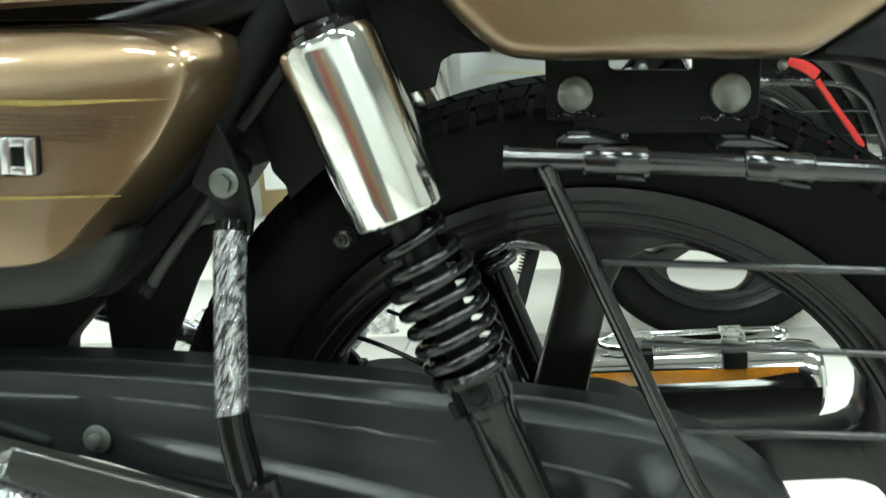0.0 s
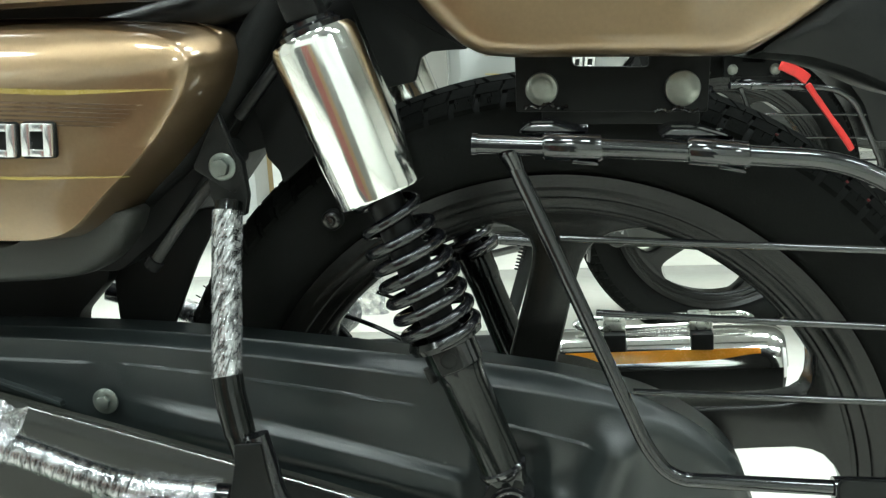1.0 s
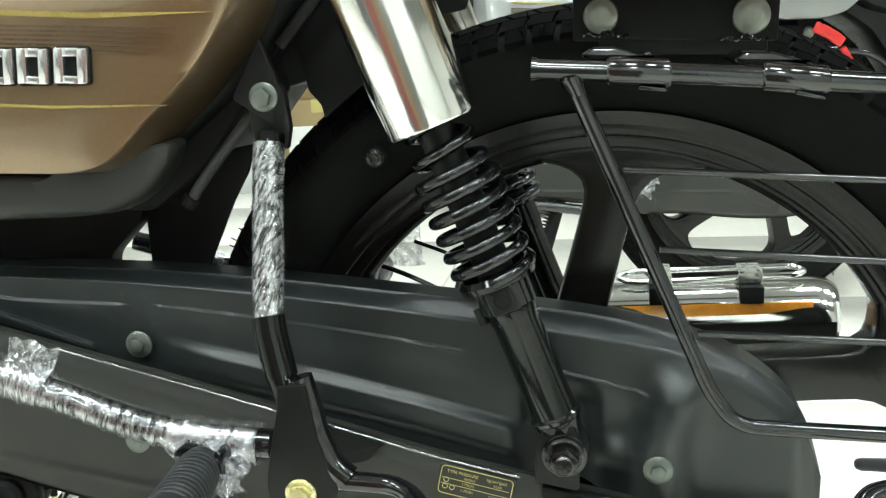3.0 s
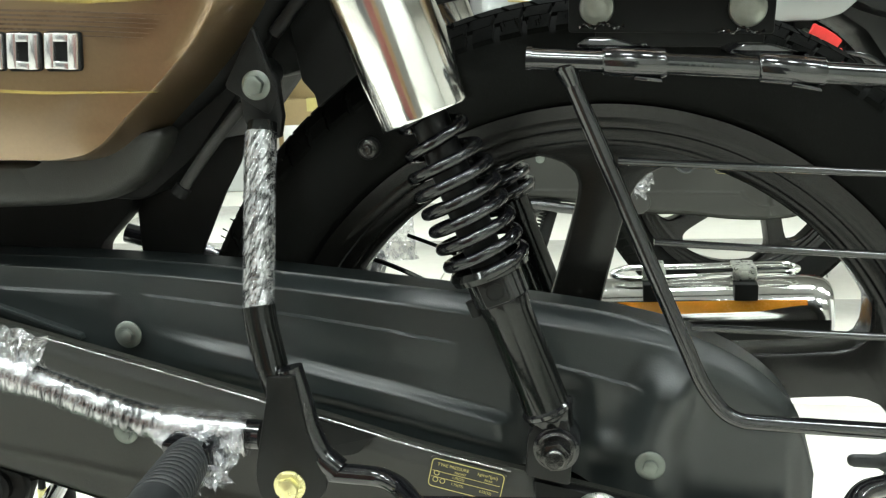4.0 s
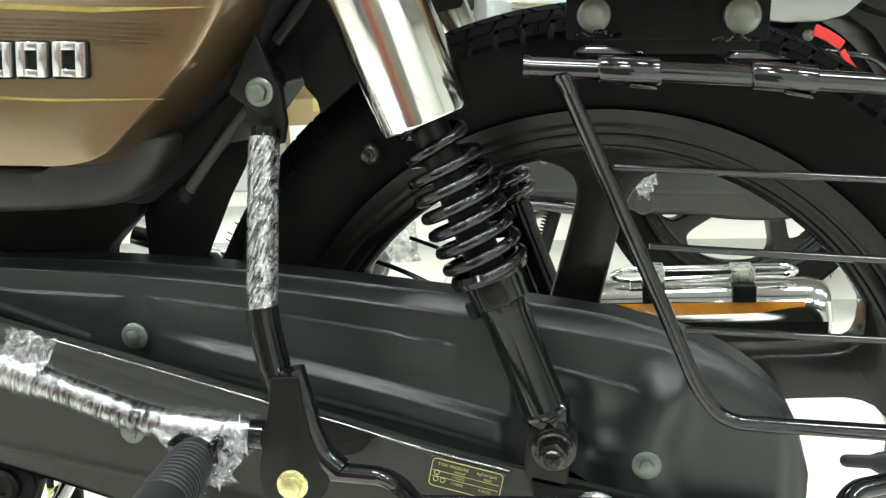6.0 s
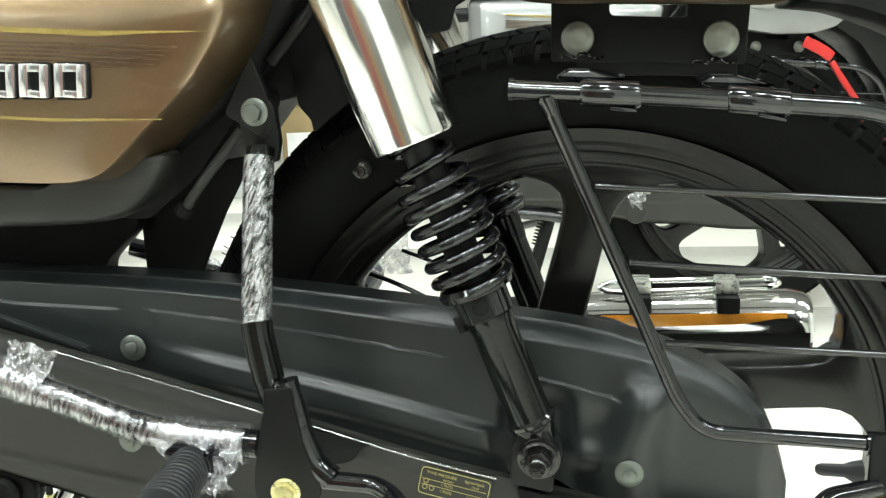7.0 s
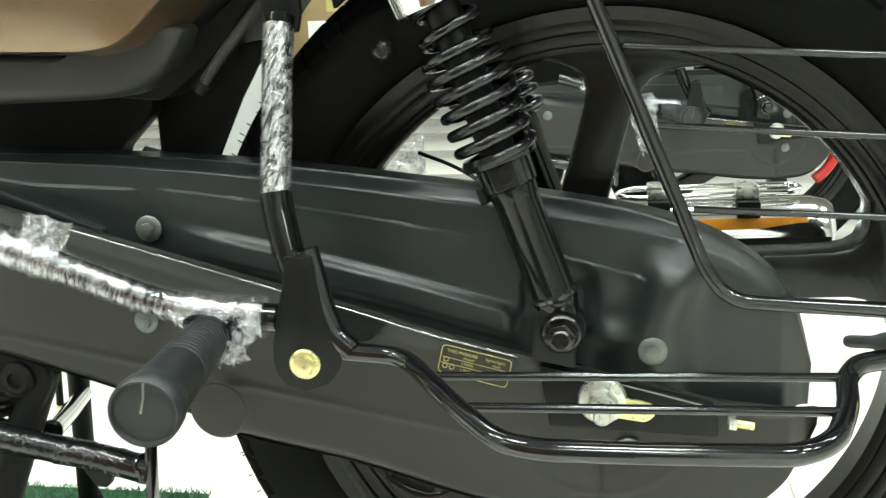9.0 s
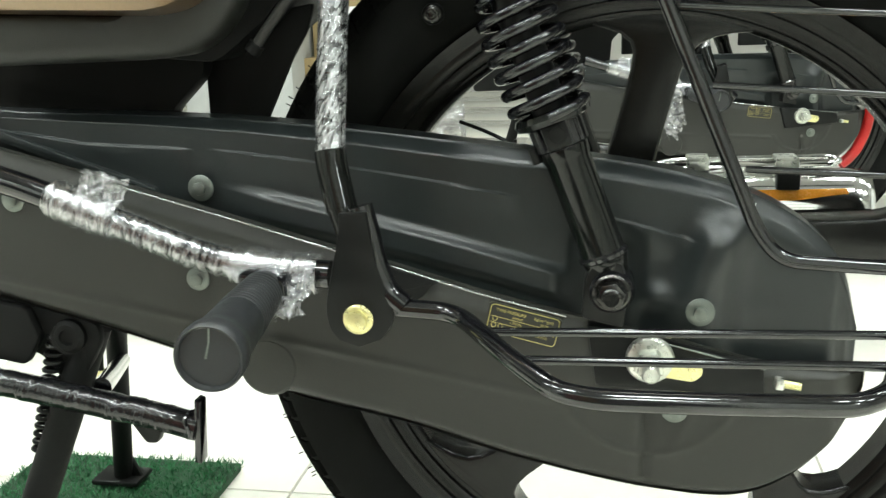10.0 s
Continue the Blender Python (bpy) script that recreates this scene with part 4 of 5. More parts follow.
def right_hanger():
    path = [(-0.430, 0.150, 0.118), (-0.366, 0.155, 0.098), (-0.288, 0.155, 0.0695), (-0.250, 0.155, 0.0605), (-0.190, 0.155, 0.0570)]
    hanger = part("peg_hanger", tube(curve_points(path, 30), 0.0092, 16), M["gloss_black"], bike, "gloss black tubular footpeg hanger wrapped in clear film")
    wrapped("film_wrap", [(-0.366, 0.155, 0.098), (-0.288, 0.155, 0.0695), (-0.250, 0.155, 0.0605), (-0.2015, 0.155, 0.0575)], 0.0118, hanger, 31, "crinkled clear packing film round the hanger", 0.0105)
    wrapped("film_flap", [(-0.215, 0.150, 0.066), (-0.200, 0.146, 0.085), (-0.192, 0.144, 0.100)], 0.0095, hanger, 35, "loose end of clear film")
    film_sheet("film_flap", (-0.212, 0.138, 0.092), (-0.155, 0.138, 0.094), (-0.160, 0.140, 0.138), (-0.190, 0.140, 0.128), hanger, 41, "loose crumpled film standing up")
    part("cable", tube(smooth_path([(-0.158, 0.11, 0.122), (-0.124, 0.11, 0.109), (-0.080, 0.11, 0.080)], 0.03), 0.0018, 8), M["gloss_black"], hanger)
    part("footpeg", lathe([(0, 0), (0.015, 0), (0.0175, 0.09), (0.0188, 0.1), (0.0175, 0.11), (0, 0.11)], (-0.235, 0.18, 0.0545), (0, 1, 0), 32), M["peg_rubber"], hanger, "black rubber pillion footpeg")
    part("bracket", plate(rounded([(-0.262, 0.040), (-0.205, 0.040), (-0.185, 0.075), (-0.205, 0.098), (-0.262, 0.085)], 0.006), 0.118, 0.128, 0.002), M["gloss_black"], hanger)
    part("cable", tube(smooth_path([(-0.240, 0.11, 0.115), (-0.180, 0.11, 0.100), (-0.120, 0.11, 0.070), (-0.080, 0.11, 0.030)], 0.03), 0.0022, 8), M["gloss_black"], hanger)


right_hanger()


def body_panels():
    out = rounded([(-0.560, 0.364), (-0.340, 0.3640), (-0.263, 0.3600), (-0.215, 0.3545), (-0.1960, 0.3465), (-0.1885, 0.3350), (-0.1950, 0.3140), (-0.2150, 0.2860), (-0.2400, 0.2620), (-0.2540, 0.2510), (-0.2670, 0.2395), (-0.2800, 0.2270), (-0.2930, 0.2195), (-0.3130, 0.2160), (-0.3470, 0.2170), (-0.560, 0.224)], 0.012)
    rings = [(1.0, -0.072), (1.0, -0.084), (0.995, -0.0925), (0.984, -0.1010), (0.966, -0.1105), (0.945, -0.1195), (0.925, -0.1268), (0.912, -0.1312), (0.905, -0.1331), (0.898, -0.1341), (0.84, -0.1355), (0.76, -0.1368), (0.64, -0.1383), (0.50, -0.1392), (0.35, -0.1398), (0.2, -0.140)]
    shape = dome(out, rings, (-0.385, 0.287))
    for v in shape.verts:  # the upper edge rolls over
        roll = max(0.0, v.co.z - 0.322) / 0.040
        if v.co.y < -0.10:
            v.co.y += 0.022 * roll * roll
    panel = part("side_panel", shape, M["gold"], bike, "bronze metallic side panel")
    for z0, z1, mat, h, x1 in ((0.3210, 0.3140, "yellow", 0.0032, -0.228), (0.2655, 0.2625, "yellow", 0.0018, -0.262)):
        part("stripe", plate([(-0.50, z0 + 0.012 - h / 2), (x1 - 0.06, z1 + 0.0016 - h / 2), (x1 + 0.012, z1 - 0.0003), (x1 + 0.012, z1), (x1 - 0.06, z1 + 0.0016 + h / 2), (-0.50, z0 + 0.012 + h / 2)], -0.1402, -0.1375, 0), M[mat], panel, "yellow pinstripe")
    for k in range(6):
        z = 0.3095 - 0.0024 * k
        part("pinstripe", plate([(-0.50, z + 0.0125), (-0.300 - 0.004 * k, z - 0.0003), (-0.236 - 0.004 * k, z - 0.0042), (-0.300 - 0.004 * k, z + 0.0010), (-0.50, z + 0.0138)], -0.1400, -0.1385, 0), M["brown_line"], panel, "dark brown pinstripe")
    # raised badge: plain plated blocks
    badge = None
    for k, (x, w) in enumerate(((-0.3830, 0.0195), (-0.3605, 0.0195), (-0.3380, 0.0195), (-0.3145, 0.0205))):
        z = 0.3010 - 0.0475 * (x + 0.383) * 0.75
        a, b, t, hgt = x, x + w, 0.0060, 0.0205
        sh = 0.0022
        back = plate(rounded([(a - sh - 0.001, z - hgt - 0.0016), (b - sh + 0.0012, z - hgt - 0.0022), (b + 0.0012, z), (a - 0.001, z + 0.0010)], 0.003), -0.1412, -0.1380, 0.0003)
        if badge is None:
            badge = part("badge", back, M["matt_black"], panel, "raised badge of plain silver blocks")
        else:
            part("backing", back, M["matt_black"], badge)
        bm = bmesh.new()
        plate(rounded([(a - sh, z - hgt), (a + t - sh, z - hgt), (a + t, z), (a, z)], 0.0012), -0.1440, -0.1405, 0.0006, bm)
        plate(rounded([(b - t - sh, z - hgt - 0.001), (b - sh, z - hgt - 0.001), (b, z - 0.001), (b - t, z - 0.001)], 0.0012), -0.1440, -0.1405, 0.0006, bm)
        plate([(a + t - 0.001, z - 0.0052), (b - t + 0.001, z - 0.0056), (b - t + 0.001, z - 0.0006), (a + t - 0.001, z)], -0.1439, -0.1405, 0.0005, bm)
        plate([(a + t - sh - 0.001, z - hgt), (b - t - sh + 0.001, z - hgt - 0.001), (b - t - sh + 0.001, z - hgt + 0.0036), (a + t - sh - 0.001, z - hgt + 0.0046)], -0.1439, -0.1405, 0.0005, bm)
        part("block", bm, M["silver"], badge)
    skirt = rounded([(-0.560, 0.228), (-0.313, 0.2195), (-0.293, 0.2230), (-0.276, 0.2345), (-0.267, 0.2385), (-0.263, 0.2350), (-0.267, 0.2240), (-0.282, 0.2050), (-0.302, 0.1935), (-0.333, 0.1905), (-0.560, 0.186)], 0.010)
    part("skirt", dome(skirt, [(1, -0.088), (1, -0.098), (0.99, -0.104), (0.97, -0.108), (0.93, -0.1115), (0.86, -0.1145), (0.72, -0.1165), (0.5, -0.1175)], (-0.40, 0.212)), M["grey_skirt"], bike, "grey-black plastic skirt under the side panel")
    upper = rounded([(-0.560, 0.372), (-0.225, 0.368), (-0.205, 0.385), (-0.235, 0.46), (-0.560, 0.47)], 0.012)
    part("upper_panel", dome(upper, [(1, -0.09), (1, -0.10), (0.985, -0.110), (0.95, -0.116), (0.7, -0.119)], (-0.38, 0.42)), M["gold"], bike, "bronze metallic upper side panel")
    tail = rounded([(-0.100, 0.410), (-0.0720, 0.3600), (-0.0610, 0.3460), (-0.0460, 0.3310), (-0.0330, 0.3235), (-0.0080, 0.3200), (0.0350, 0.3185), (0.0950, 0.3150), (0.1180, 0.3145), (0.1290, 0.3190), (0.1460, 0.3285), (0.1700, 0.3440), (0.230, 0.400), (0.260, 0.450), (-0.06, 0.450)], 0.010)
    part("tail_panel", dome(tail, [(1, -0.085), (1, -0.1040), (0.992, -0.1100), (0.978, -0.1145), (0.955, -0.1180), (0.92, -0.1202), (0.87, -0.1215), (0.80, -0.1221), (0.70, -0.1224), (0.5, -0.1226), (0.25, -0.1227)], (0.06, 0.385)), M["gold"], bike, "bronze metallic tail panel")
    rear = rounded([(0.120, 0.3130), (0.146, 0.3300), (0.170, 0.3460), (0.25, 0.43), (0.40, 0.43), (0.40, 0.230), (0.200, 0.2880), (0.175, 0.3000), (0.150, 0.3090)], 0.006)
    part("rear_cover", dome(rear, [(1, -0.05), (1, -0.085), (0.985, -0.098), (0.94, -0.106), (0.7, -0.110)], (0.26, 0.365)), M["satin_black"], bike, "satin black rear underseat cover")


body_panels()


def frame_and_mounts():
    fr = part("frame", tube(smooth_path([(-0.60, -0.075, 0.335), (-0.30, -0.080, 0.345), (-0.12, -0.075, 0.380), (0.30, -0.070, 0.420)], 0.04), 0.013, 16), M["satin_black"], bike, "satin black tubular frame")
    for f in (-1, 1):
        part("frame_tube", tube([(-0.165, 0.078 * f, 0.365), (-0.220, 0.078 * f, 0.285), (-0.300, 0.074 * f, 0.225)], 0.0125, 16), M["matt_black"], fr)
    part("frame_tube", tube(smooth_path([(-0.60, 0.075, 0.335), (-0.30, 0.080, 0.345), (-0.12, 0.075, 0.380), (0.30, 0.070, 0.420)], 0.04), 0.013, 16), M["satin_black"], fr)
    part("stay_bracket", plate(rounded([(-0.2230, 0.2620), (-0.2020, 0.2980), (-0.1955, 0.2790), (-0.1885, 0.2560), (-0.196, 0.2440)], 0.003), -0.1065, -0.1010, 0.001), M["satin_black"], fr)
    part("bracket_tube", tube([(-0.205, -0.075, 0.268), (-0.205, -0.104, 0.266)], 0.010, 16), M["satin_black"], fr)
    strut = tube([(-0.1960, -0.0850, 0.2920), (-0.1640, -0.0850, 0.3270), (-0.1300, -0.0840, 0.3640)], 0.0042, 14)
    part("strut", strut, M["satin_black"], fr)
    part("battery_box", plate(rounded([(-0.460, 0.190), (-0.346, 0.190), (-0.300, 0.186), (-0.262, 0.215), (-0.212, 0.275), (-0.172, 0.335), (-0.172, 0.40), (-0.46, 0.40)], 0.01), -0.070, 0.070, 0.003), M["matt_black"], bike, "matt black battery box")
    part("inner_guard", plate(rounded([(-0.3265, 0.120), (-0.3265, 0.195), (-0.270, 0.220), (-0.2400, 0.2250), (-0.2460, 0.2060), (-0.2595, 0.1840), (-0.2800, 0.1430), (-0.2910, 0.120)], 0.003), -0.030, -0.024, 0.001), M["matt_black"], bike, "matt black inner mudguard")
    part("air_box", plate(rounded([(-0.620, 0.060), (-0.358, 0.060), (-0.350, 0.149), (-0.322, 0.176), (-0.320, 0.195), (-0.62, 0.21)], 0.006), -0.045, -0.025, 0.003), M["matt_black"], bike, "matt black air box")
    part("mudguard_front", plate([(-0.215, 0.262), (-0.190, 0.268), (-0.172, 0.2735), (-0.150, 0.287), (-0.125, 0.301), (-0.110, 0.318), (-0.112, 0.40), (-0.215, 0.40)], -0.052, 0.052, 0.002), M["matt_black"], bike, "matt black front part of the mudguard")
    part("seat_bracket", plate(rounded([(-0.125, 0.375), (-0.066, 0.372), (-0.052, 0.337), (-0.046, 0.3270), (-0.0700, 0.3270), (-0.0775, 0.3230), (-0.0820, 0.3080), (-0.100, 0.3050)], 0.002), -0.0640, -0.0560, 0.001), M["matt_black"], bike, "matt black seat bracket plate")
    part("mudguard_stay", plate(rounded([(-0.188, 0.262), (-0.1800, 0.2525), (-0.1785, 0.2435), (-0.155, 0.262), (-0.120, 0.290), (-0.112, 0.345), (-0.200, 0.345)], 0.002), -0.0600, -0.0530, 0.0008), M["matt_black"], bike, "matt black mudguard stay plate")
    pipe = part("breather_pipe", tube(curve_points([(-0.2180, -0.088, 0.2500), (-0.2440, -0.091, 0.2210), (-0.2630, -0.090, 0.1980)], 12), 0.0037, 14), M["braid"], bike, "grey rubber breather pipe")
    part("end_cap", tube([(-0.2620, -0.090, 0.1992), (-0.2665, -0.090, 0.1938)], 0.0056, 16), M["matt_black"], pipe)
    part("mudguard_tab", plate([(-0.1495 + 0.0075 * math.cos(radians(a)), 0.2150 + 0.0075 * math.sin(radians(a))) for a in range(0, 360, 20)], -0.0485, -0.0400, 0.001), M["matt_black"], bike, "black mudguard tab")
    hex_bolt(bike, (-0.1495, -0.0485, 0.2150), 0.0032, 0.0062, 0.0025, "black_zinc", "small dark flange bolt")
    pl = part("mount_plate", plate(rounded([(-0.0160, 0.2855), (0.1040, 0.2800), (0.1075, 0.345), (0.0690, 0.345), (0.0680, 0.3105), (0.0655, 0.3098), (0.0235, 0.3125), (0.0210, 0.3145), (0.0205, 0.350), (-0.0150, 0.350)], 0.002), -0.0680, -0.0600, 0.001), M["matt_black"], bike, "satin black guard mounting plate")
    part("mount_back", plate(rounded([(0.0, 0.276), (0.10, 0.272), (0.10, 0.3070), (0.0, 0.3095)], 0.002), -0.0595, -0.056, 0.001), M["matt_black"], pl)
    dome_bolt(pl, (0.0010, -0.0680, 0.2995), 0.0105, "dark_zinc", "round-headed zinc bolt")
    dome_bolt(pl, (0.0885, -0.0680, 0.2955), 0.0112, "dark_zinc", "round-headed zinc bolt")
    arm = plate(rounded([(-0.45, 0.045), (-0.02, -0.012), (0.085, -0.022), (0.085, 0.014), (-0.02, 0.024), (-0.45, 0.085)], 0.006), 0.085, 0.110, 0.003)
    part("swing_arm", arm, M["satin_black"], bike, "satin black swing arm")


frame_and_mounts()


def muffler():
    o, e = Vector((-0.300, 0.162, 0.027)), Vector((0.1930, 0.162, 0.0375))
    d = (e - o)
    n = d.length
    body = part("muffler", lathe([(0.0, 0.0), (0.018, 0.0), (0.022, 0.05), (0.0320, 0.12), (0.0330, n - 0.012), (0.0310, n - 0.004), (0.0250, n), (0.019, n - 0.002), (0.017, n - 0.02), (0.0, n - 0.02)], o, d, 56), M["matt_black"], bike, "black muffler with a chromed heat shield")
    bm = lathe([(0.0335, 0.298), (0.0350, 0.303), (0.0352, n - 0.018), (0.0335, n - 0.005), (0.0290, n + 0.001), (0.0280, n - 0.001), (0.0322, n - 0.007), (0.0337, n - 0.018), (0.0335, 0.303)], o, d, 44, start=-192, sweep=182, ref=(0, -1, 0))
    part("heat_shield", bm, M["soft_chrome"], body, "chromed heat shield")
    axis = d.normalized()
    side = Vector((0, -1, 0))
    rise = axis.cross(side)
    rise = rise if rise.z > 0 else -rise
    bm = bmesh.new()
    lines = []
    for k in range(41):
        h = 0.304 + (n - 0.022 - 0.304) * k / 40
        lo = 20.0 + 4.0 * k / 40 + 7.0 * smoothstep(0.72, 1.0, k / 40)
        hi = 39.0
        lines.append([bm.verts.new(o + axis * h + 0.0356 * (math.cos(radians(a)) * side + math.sin(radians(a)) * rise)) for a in (lo, lo + (hi - lo) / 2, hi)])
    for p, q in zip(lines, lines[1:]):
        for k in range(2):
            bm.faces.new((p[k], p[k + 1], q[k + 1], q[k]))
    bmesh.ops.solidify(bm, geom=bm.faces[:], thickness=0.0004)
    part("amber_strip", bm, M["amber"], body, "amber strip along the heat shield")
    part("end_decal", lathe([(0.0342, n - 0.0035), (0.0345, n - 0.0038), (0.0318, n - 0.0008), (0.0314, n - 0.0006)], o, d, 8, start=-40, sweep=45, ref=(0, -1, 0)), M["white_plastic"], body, "small white decal on the end")
    z = 0.0695
    loop = smooth_path([(0.100, 0.150, z + 0.006), (0.160, 0.150, z + 0.009), (0.168, 0.156, z + 0.0105), (0.160, 0.165, z + 0.0125), (0.022, 0.165, z + 0.009), (0.009, 0.157, z + 0.006), (0.022, 0.150, z + 0.003), (0.102, 0.150, z + 0.006)], 0.008)
    rail = part("guard_loop", tube(loop, 0.0026, 12), M["chrome"], body, "chromed wire loop above the muffler")
    for x in (0.047, 0.122):
        clip = box(x - 0.0100, x + 0.0100, 0.1440, 0.1480, z + 0.0030, z + 0.0120, 0.0016)
        box(x - 0.0095, x + 0.0095, 0.1440, 0.1700, z + 0.0112, z + 0.0150, 0.0014, clip)
        part("clip", clip, M["bright_zinc"], rail, "bright plated clip")
        part("rubber_pad", box(x - 0.0095, x + 0.0095, 0.1330, 0.1480, z - 0.0115, z + 0.0028, 0.001), M["matt_black"], rail)


muffler()


def centre_stand():
    cross = part("centre_stand", tube([(-0.413, -0.115, -0.006), (-0.505, 0.122, -0.004)], 0.013, 18), M["satin_black"], bike, "black steel centre stand, lowered")
    for x0, y0, x1, y1, wide in ((-0.402, -0.098, -0.512, -0.150, 0.0125), (-0.505, 0.120, -0.580, 0.222, 0.0108)):
        leg = part("leg", tube([(x0, y0, -0.002), (x1, y1, -0.298)], wide, 18), M["matt_black"], cross)
        part("foot", box(x1 - 0.030, x1 + 0.026, y1 - 0.020, y1 + 0.020, -0.3005, -0.2945, 0.002), M["satin_black"], leg)
        part("foot_rib", plate([(x1 - 0.006, -0.295), (x1 + 0.024, -0.295), (x1 + 0.012, -0.270)], y1 - 0.003, y1 + 0.003, 0.0008), M["satin_black"], leg)
    path = curve_points([(-0.500, -0.130, -0.031), (-0.445, -0.130, -0.039), (-0.386, -0.129, -0.050), (-0.349, -0.128, -0.057), (-0.314, -0.126, -0.066)], 24)
    tang = part("tang", tube(path, [0.0088] * 17 + [0.0091, 0.0093, 0.0095, 0.0097, 0.0099, 0.0101, 0.0102, 0.0102], 18), M["gloss_black"], cross, "black tread lever of the stand")
    part("end_plate", plate([(-0.3165, -0.091), (-0.3115, -0.092), (-0.3085, -0.045), (-0.3125, -0.043)], -0.132, -0.120, 0.0008), M["gloss_black"], tang)
    part("stop_lug", plate(rounded([(-0.366, -0.060), (-0.340, -0.066), (-0.344, -0.0785), (-0.353, -0.0790)], 0.003), -0.130, -0.122, 0.001), M["satin_black"], tang)
    wrapped("wrap", path[2:22], 0.0098, tang, 44, "crinkled dark film round the lever", 0.03, "dark_wrap")
    bead = [(-0.3200 + 0.0016 * (k % 3), -0.1270 - 0.0096 * math.cos(0.7 * k - 1.4), -0.0640 + 0.0098 * math.sin(0.7 * k - 1.4)) for k in range(6)]
    part("weld", tube(curve_points(bead, 20), 0.0016, 8), M["gloss_black"], tang)
    part("brace", tube([(-0.405, -0.095, -0.053), (-0.468, 0.030, -0.094), (-0.527, 0.155, -0.128)], 0.0082, 14), M["gloss_black"], cross)
    d = Vector((-0.028, 0.0, -0.100))
    part("spring", coil((-0.424, -0.112, -0.006), d, 0.100, 15, lambda v: 0.0062, 0.0017, 16, 6), M["satin_black"], cross, "black return spring")
    part("pivot_bracket", plate(rounded([(-0.540, 0.034), (-0.428, 0.022), (-0.391, 0.003), (-0.390, -0.010), (-0.406, -0.038), (-0.424, -0.040), (-0.440, -0.020), (-0.540, -0.012)], 0.006), -0.112, -0.104, 0.002), M["matt_black"], cross)
    part("bracket_web", plate(rounded([(-0.480, 0.024), (-0.440, 0.018), (-0.432, -0.004), (-0.446, -0.026), (-0.480, -0.020)], 0.005), -0.122, -0.113, 0.002), M["matt_black"], cross)
    part("pivot_bolt", lathe([(0, 0), (0.0125, 0), (0.0125, 0.004), (0.0095, 0.007), (0.0060, 0.0072), (0.0055, 0.004), (0, 0.004)], (-0.4125, -0.1125, -0.0045), (0, -1, 0), 28), M["matt_black"], cross)
    rod = part("stop_rod", tube([(-0.5165, 0.10, -0.055), (-0.520, 0.10, -0.117)], 0.0036, 12), M["satin_black"], cross, "black stop rod")
    part("rod_tip", tube([(-0.520, 0.10, -0.1172), (-0.5204, 0.10, -0.127)], 0.0045, 12), M["yellow_zinc"], rod, "yellow zinc tip")


centre_stand()


# keep the tree of parts shallow: thing, part, sub-part
for ob in list(bike.children_recursive):
    above, p = [], ob
    while p.parent:
        p = p.parent
        above.append(p)
    if len(above) > 2:
        ob.parent = above[-2]


# ---- further motorcycles behind ----
second = copy_thing(bike, pose(0.287, 1.367, AXLE - 0.005, 0, 0, 15.7))
tagged(second, "silver and black commuter motorcycle parked behind the bronze one", "motorcycle", "motorcycles in the showroom")
third = copy_thing(bike, pose(0.95, 2.85, AXLE, 0, 0, 14.0))
tagged(third, "commuter motorcycle parked in the far row", "motorcycle", "motorcycles in the showroom")


silver_paint = surface("pale_silver_paint", (0.24, 0.245, 0.24), 0.35, metal=0.4, coat=1.0, vary=0.015, scale=60, rough_vary=0.03)
for ob in second.children_recursive:
    if ob.type == "MESH" and ob.material_slots and ob.material_slots[0].material == M["gold"]:
        ob.material_slots[0].link = "OBJECT"
        ob.material_slots[0].material = silver_paint


for ob in second.children:
    if ob.name.startswith("rear_wheel"):
        ob.rotation_euler[1] = radians(10.2)
    if ob.name.startswith(("chain_case", "swing_arm")):
        ob.rotation_euler[1] = radians(-6.5)


# it has no foot rail
for ob in list(second.children_recursive):
    kind = ob.name.split(".")[0]
    if kind in ("foot_rail", "stub_pin") or (kind == "rod" and ob.data.vertices[0].co.y < -0.16):
        bpy.data.objects.remove(ob)


# its guard and mounting plate hang lower
GUARD = ("end_cap", "weld", "stay", "rod", "clamp", "clamp_lip", "bracket_arm")
for ob in list(second.children):
    kind = ob.name.split(".")[0]
    if kind in ("mount_plate", "leg_guard"):
        ob.location.z -= 0.046
        for child in ob.children if kind == "leg_guard" else ():
            if child.name.split(".")[0] not in GUARD or child.data.vertices[0].co.y < -0.16:
                child.location.z += 0.046


cowl = rounded([(-0.062, 0.360), (-0.060, 0.302), (-0.039, 0.285), (0.022, 0.2745), (0.100, 0.2740), (0.145, 0.285), (0.200, 0.330), (0.210, 0.360)], 0.012)
part("tail_cowl", dome(cowl, [(1, -0.08), (1, -0.098), (0.985, -0.108), (0.95, -0.113), (0.7, -0.116)], (0.06, 0.325)), silver_paint, second, "pale silver tail cowl")
part("rear_mudguard", plate(rounded([(0.040, 0.335), (0.130, 0.305), (0.215, 0.250), (0.275, 0.170), (0.305, 0.090), (0.400, 0.090), (0.400, 0.335)], 0.01), -0.070, 0.070, 0.004), M["satin_black"], second, "satin black rear mudguard")


film_sheet("film_drape", (-0.312, -0.166, 0.078), (-0.258, -0.166, 0.086), (-0.242, -0.174, -0.005), (-0.276, -0.174, -0.032), second, 61, "loose clear film hanging from the footpeg", 0.008)


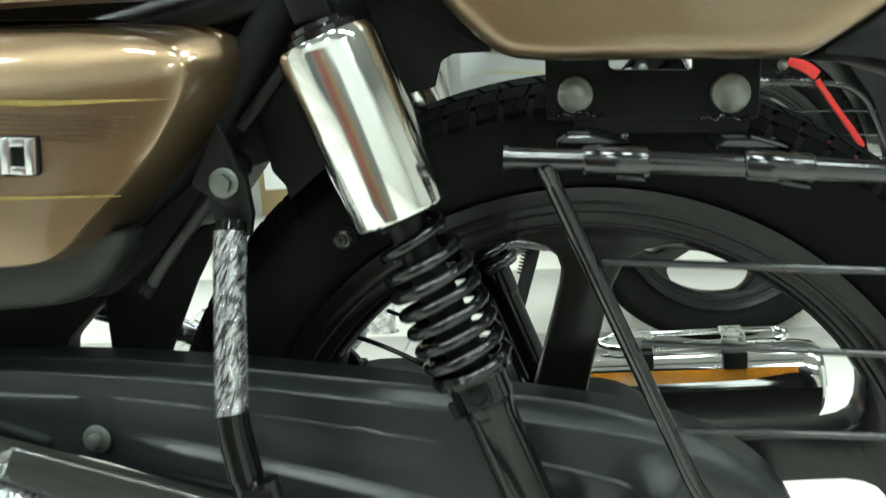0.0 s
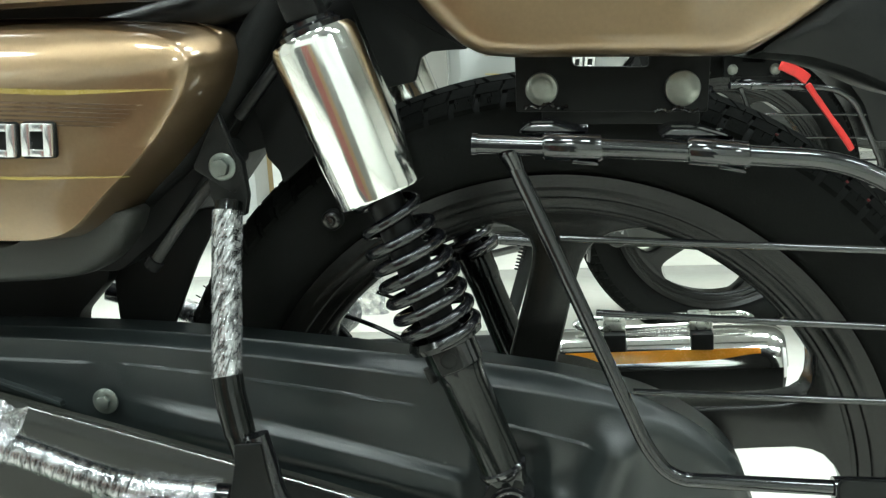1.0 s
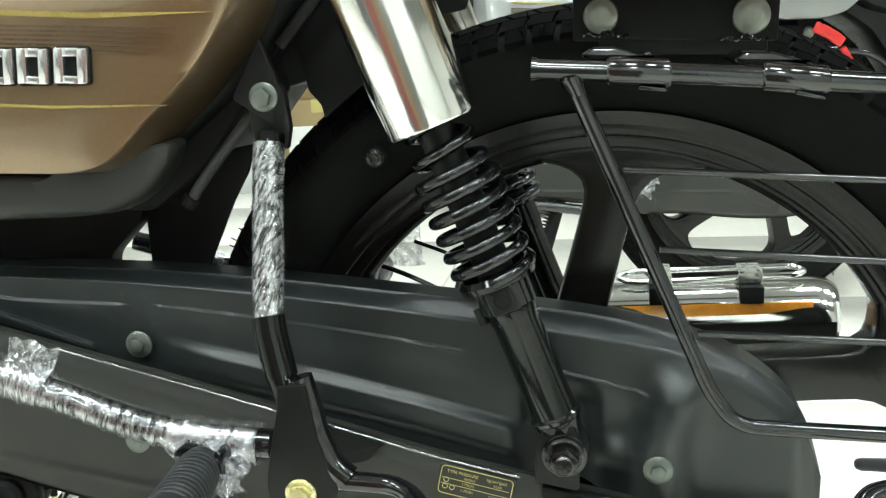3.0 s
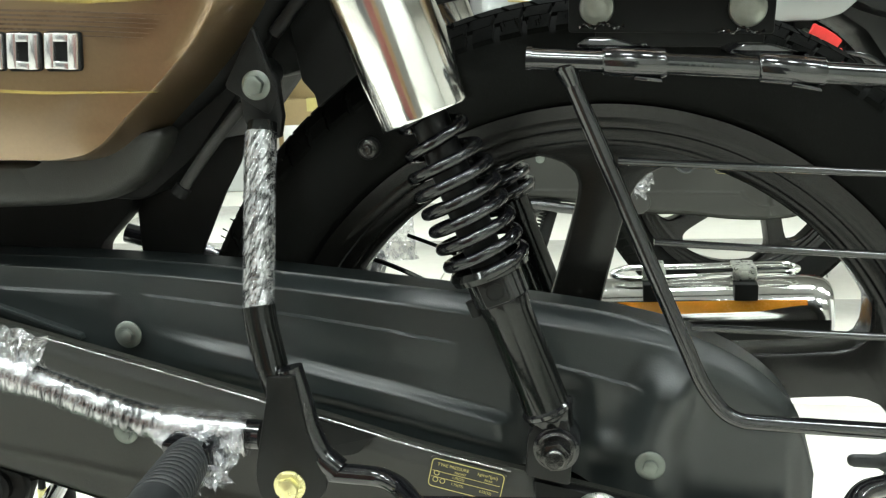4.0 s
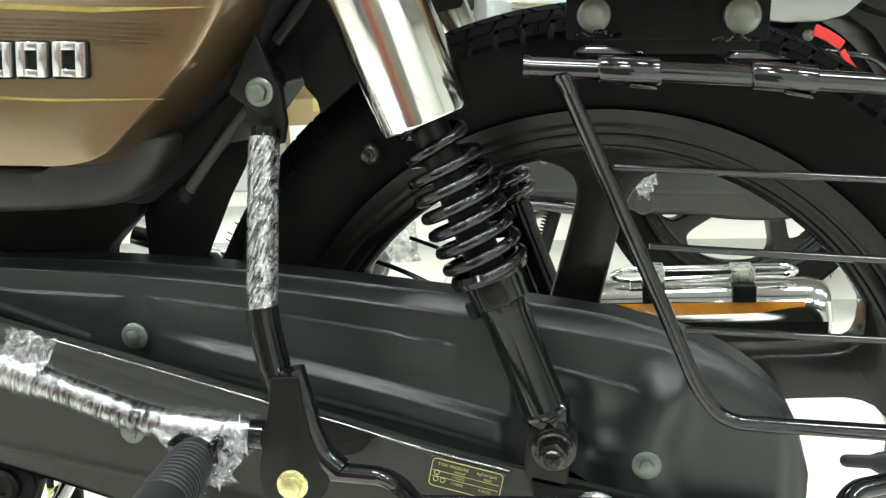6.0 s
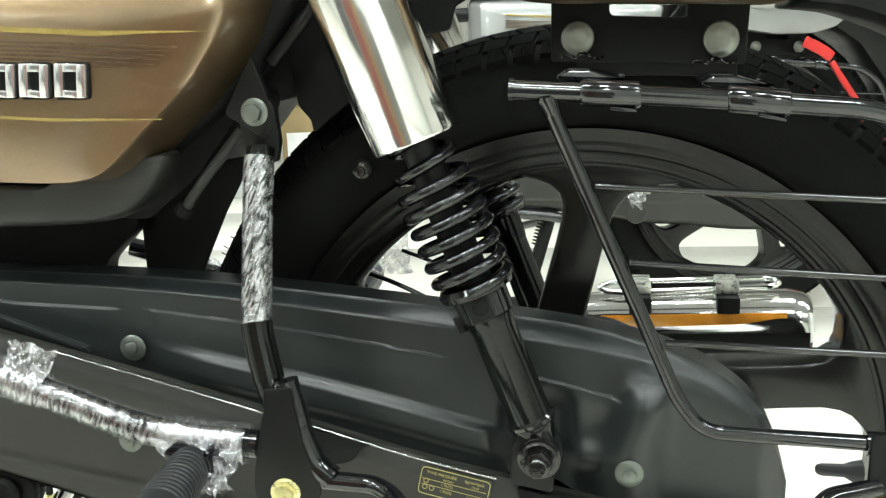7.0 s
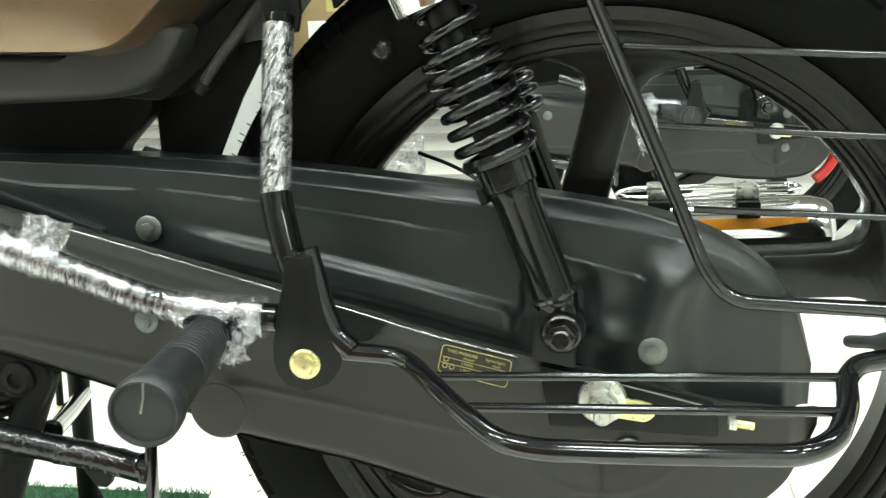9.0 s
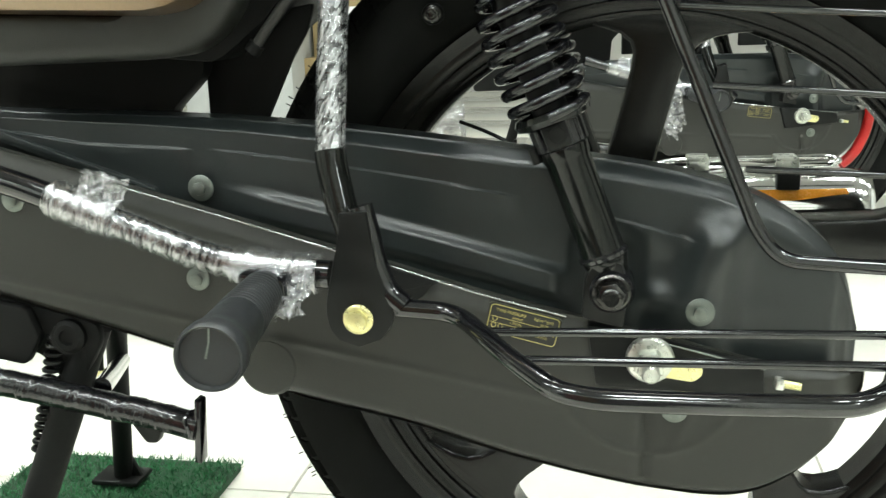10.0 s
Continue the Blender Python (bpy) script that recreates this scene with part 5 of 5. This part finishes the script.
def red_tape():
    """Red packing tape on the second motorcycle."""
    bm = tube(smooth_path([(0.154, -0.100, 0.006), (0.146, -0.100, -0.045), (0.124, -0.100, -0.086), (0.098, -0.100, -0.106)], 0.03), 0.0105, 12)
    part("red_tape", bm, M["red"], second, "red packing tape at the wheel")
    for spine, wide in (([(0.054, 0.262), (0.086, 0.246), (0.108, 0.230)], 0.0100), ([(0.108, 0.222), (0.130, 0.190), (0.158, 0.152), (0.186, 0.114), (0.200, 0.092)], 0.0055)):
        line = curve_points([(x, 0.0, z) for x, z in spine], 12)
        sides = []
        for k, p in enumerate(line):
            t = (line[min(k + 1, 12)] - line[max(k - 1, 0)]).normalized()
            w = wide * (1 + 0.15 * noise.noise(Vector((k * 0.7, wide * 90, 0))))
            sides.append(((p.x - t.z * w, p.z + t.x * w), (p.x + t.z * w, p.z - t.x * w)))
        part("red_tape", plate([a for a, b in sides] + [b for a, b in sides[::-1]], -0.166, -0.158, 0.002), M["red"], second, "red packing tape along the rear guard")


red_tape()


def carton(x, y, z, w, d, h, turn):
    base = part("carton", box(-w / 2, w / 2, -d / 2, d / 2, 0, h, 0.004), M["cardboard"])
    tagged(base, "brown cardboard carton with a white label by the far wall", "carton", "cartons")
    part("paper_label", box(-w * 0.3, w * 0.1, -d / 2 - 0.0015, -d / 2 - 0.0002, h * 0.3, h * 0.7, 0), M["white_plastic"], base, "white paper label")
    part("tape", box(-0.025, 0.025, -d / 2 - 0.001, d / 2 + 0.001, h - 0.05, h + 0.001, 0), M["label_ink"], base, "tan packing tape")
    base.matrix_basis = pose(x, y, z, 0, 0, turn)


for spec in ((-1.15, 3.3, 0.0, 0.42, 0.35, 0.34, 8), (-1.06, 3.32, 0.34, 0.36, 0.30, 0.28, -6)):
    carton(*spec)


pillar = part("pillar", box(-1.72, -1.27, 2.95, 3.40, 0.0, 2.999, 0.006), surface("grey_pillar_paint", (0.42, 0.43, 0.42), 0.6, vary=0.06, scale=5, bump=0.05, bump_scale=100))
tagged(pillar, "plain grey painted square pillar beside the cartons", "pillar")


def turf_mat():
    base = part("turf_mat", box(-0.720, -0.462, -0.320, 0.285, 0.0, 0.010, 0.002), M["turf_base"])
    tagged(base, "green artificial turf mat under the stand", "turf mat")
    bm = bmesh.new()
    rng = random.Random(11)
    for _ in range(14000):
        x, y = rng.uniform(-0.722, -0.460), rng.uniform(-0.322, 0.288)
        a = rng.uniform(0, math.pi)
        h, w = rng.uniform(0.004, 0.010), 0.0010
        lx, ly = rng.gauss(0, 0.005), rng.gauss(0, 0.005)
        c, s = math.cos(a) * w, math.sin(a) * w
        v = [bm.verts.new(p) for p in ((x - c, y - s, 0.009), (x + c, y + s, 0.009), (x + lx, y + ly, 0.009 + h))]
        bm.faces.new(v)
    part("grass", bm, M["turf"], base, "short green grass blades")["kind"] = "stuff"


turf_mat()


# ---- floor tiles ----
def floor_tiles():
    size, gap = 0.60, 0.003
    floor = bpy.data.objects["floor"]
    me = None
    for ix in range(-8, 10):
        for iy in range(-5, 11):
            if me is None:
                bm = box(gap / 2, size - gap / 2, gap / 2, size - gap / 2, -0.012, 0.0, 0.001)
                ob = part("tile", bm, M["tile"], floor)
                me = ob.data
            else:
                ob = new("tile", me)
                ob.parent = floor
            ob.location = (-0.385 + size * ix, -0.36 + size * iy, 0)


floor_tiles()
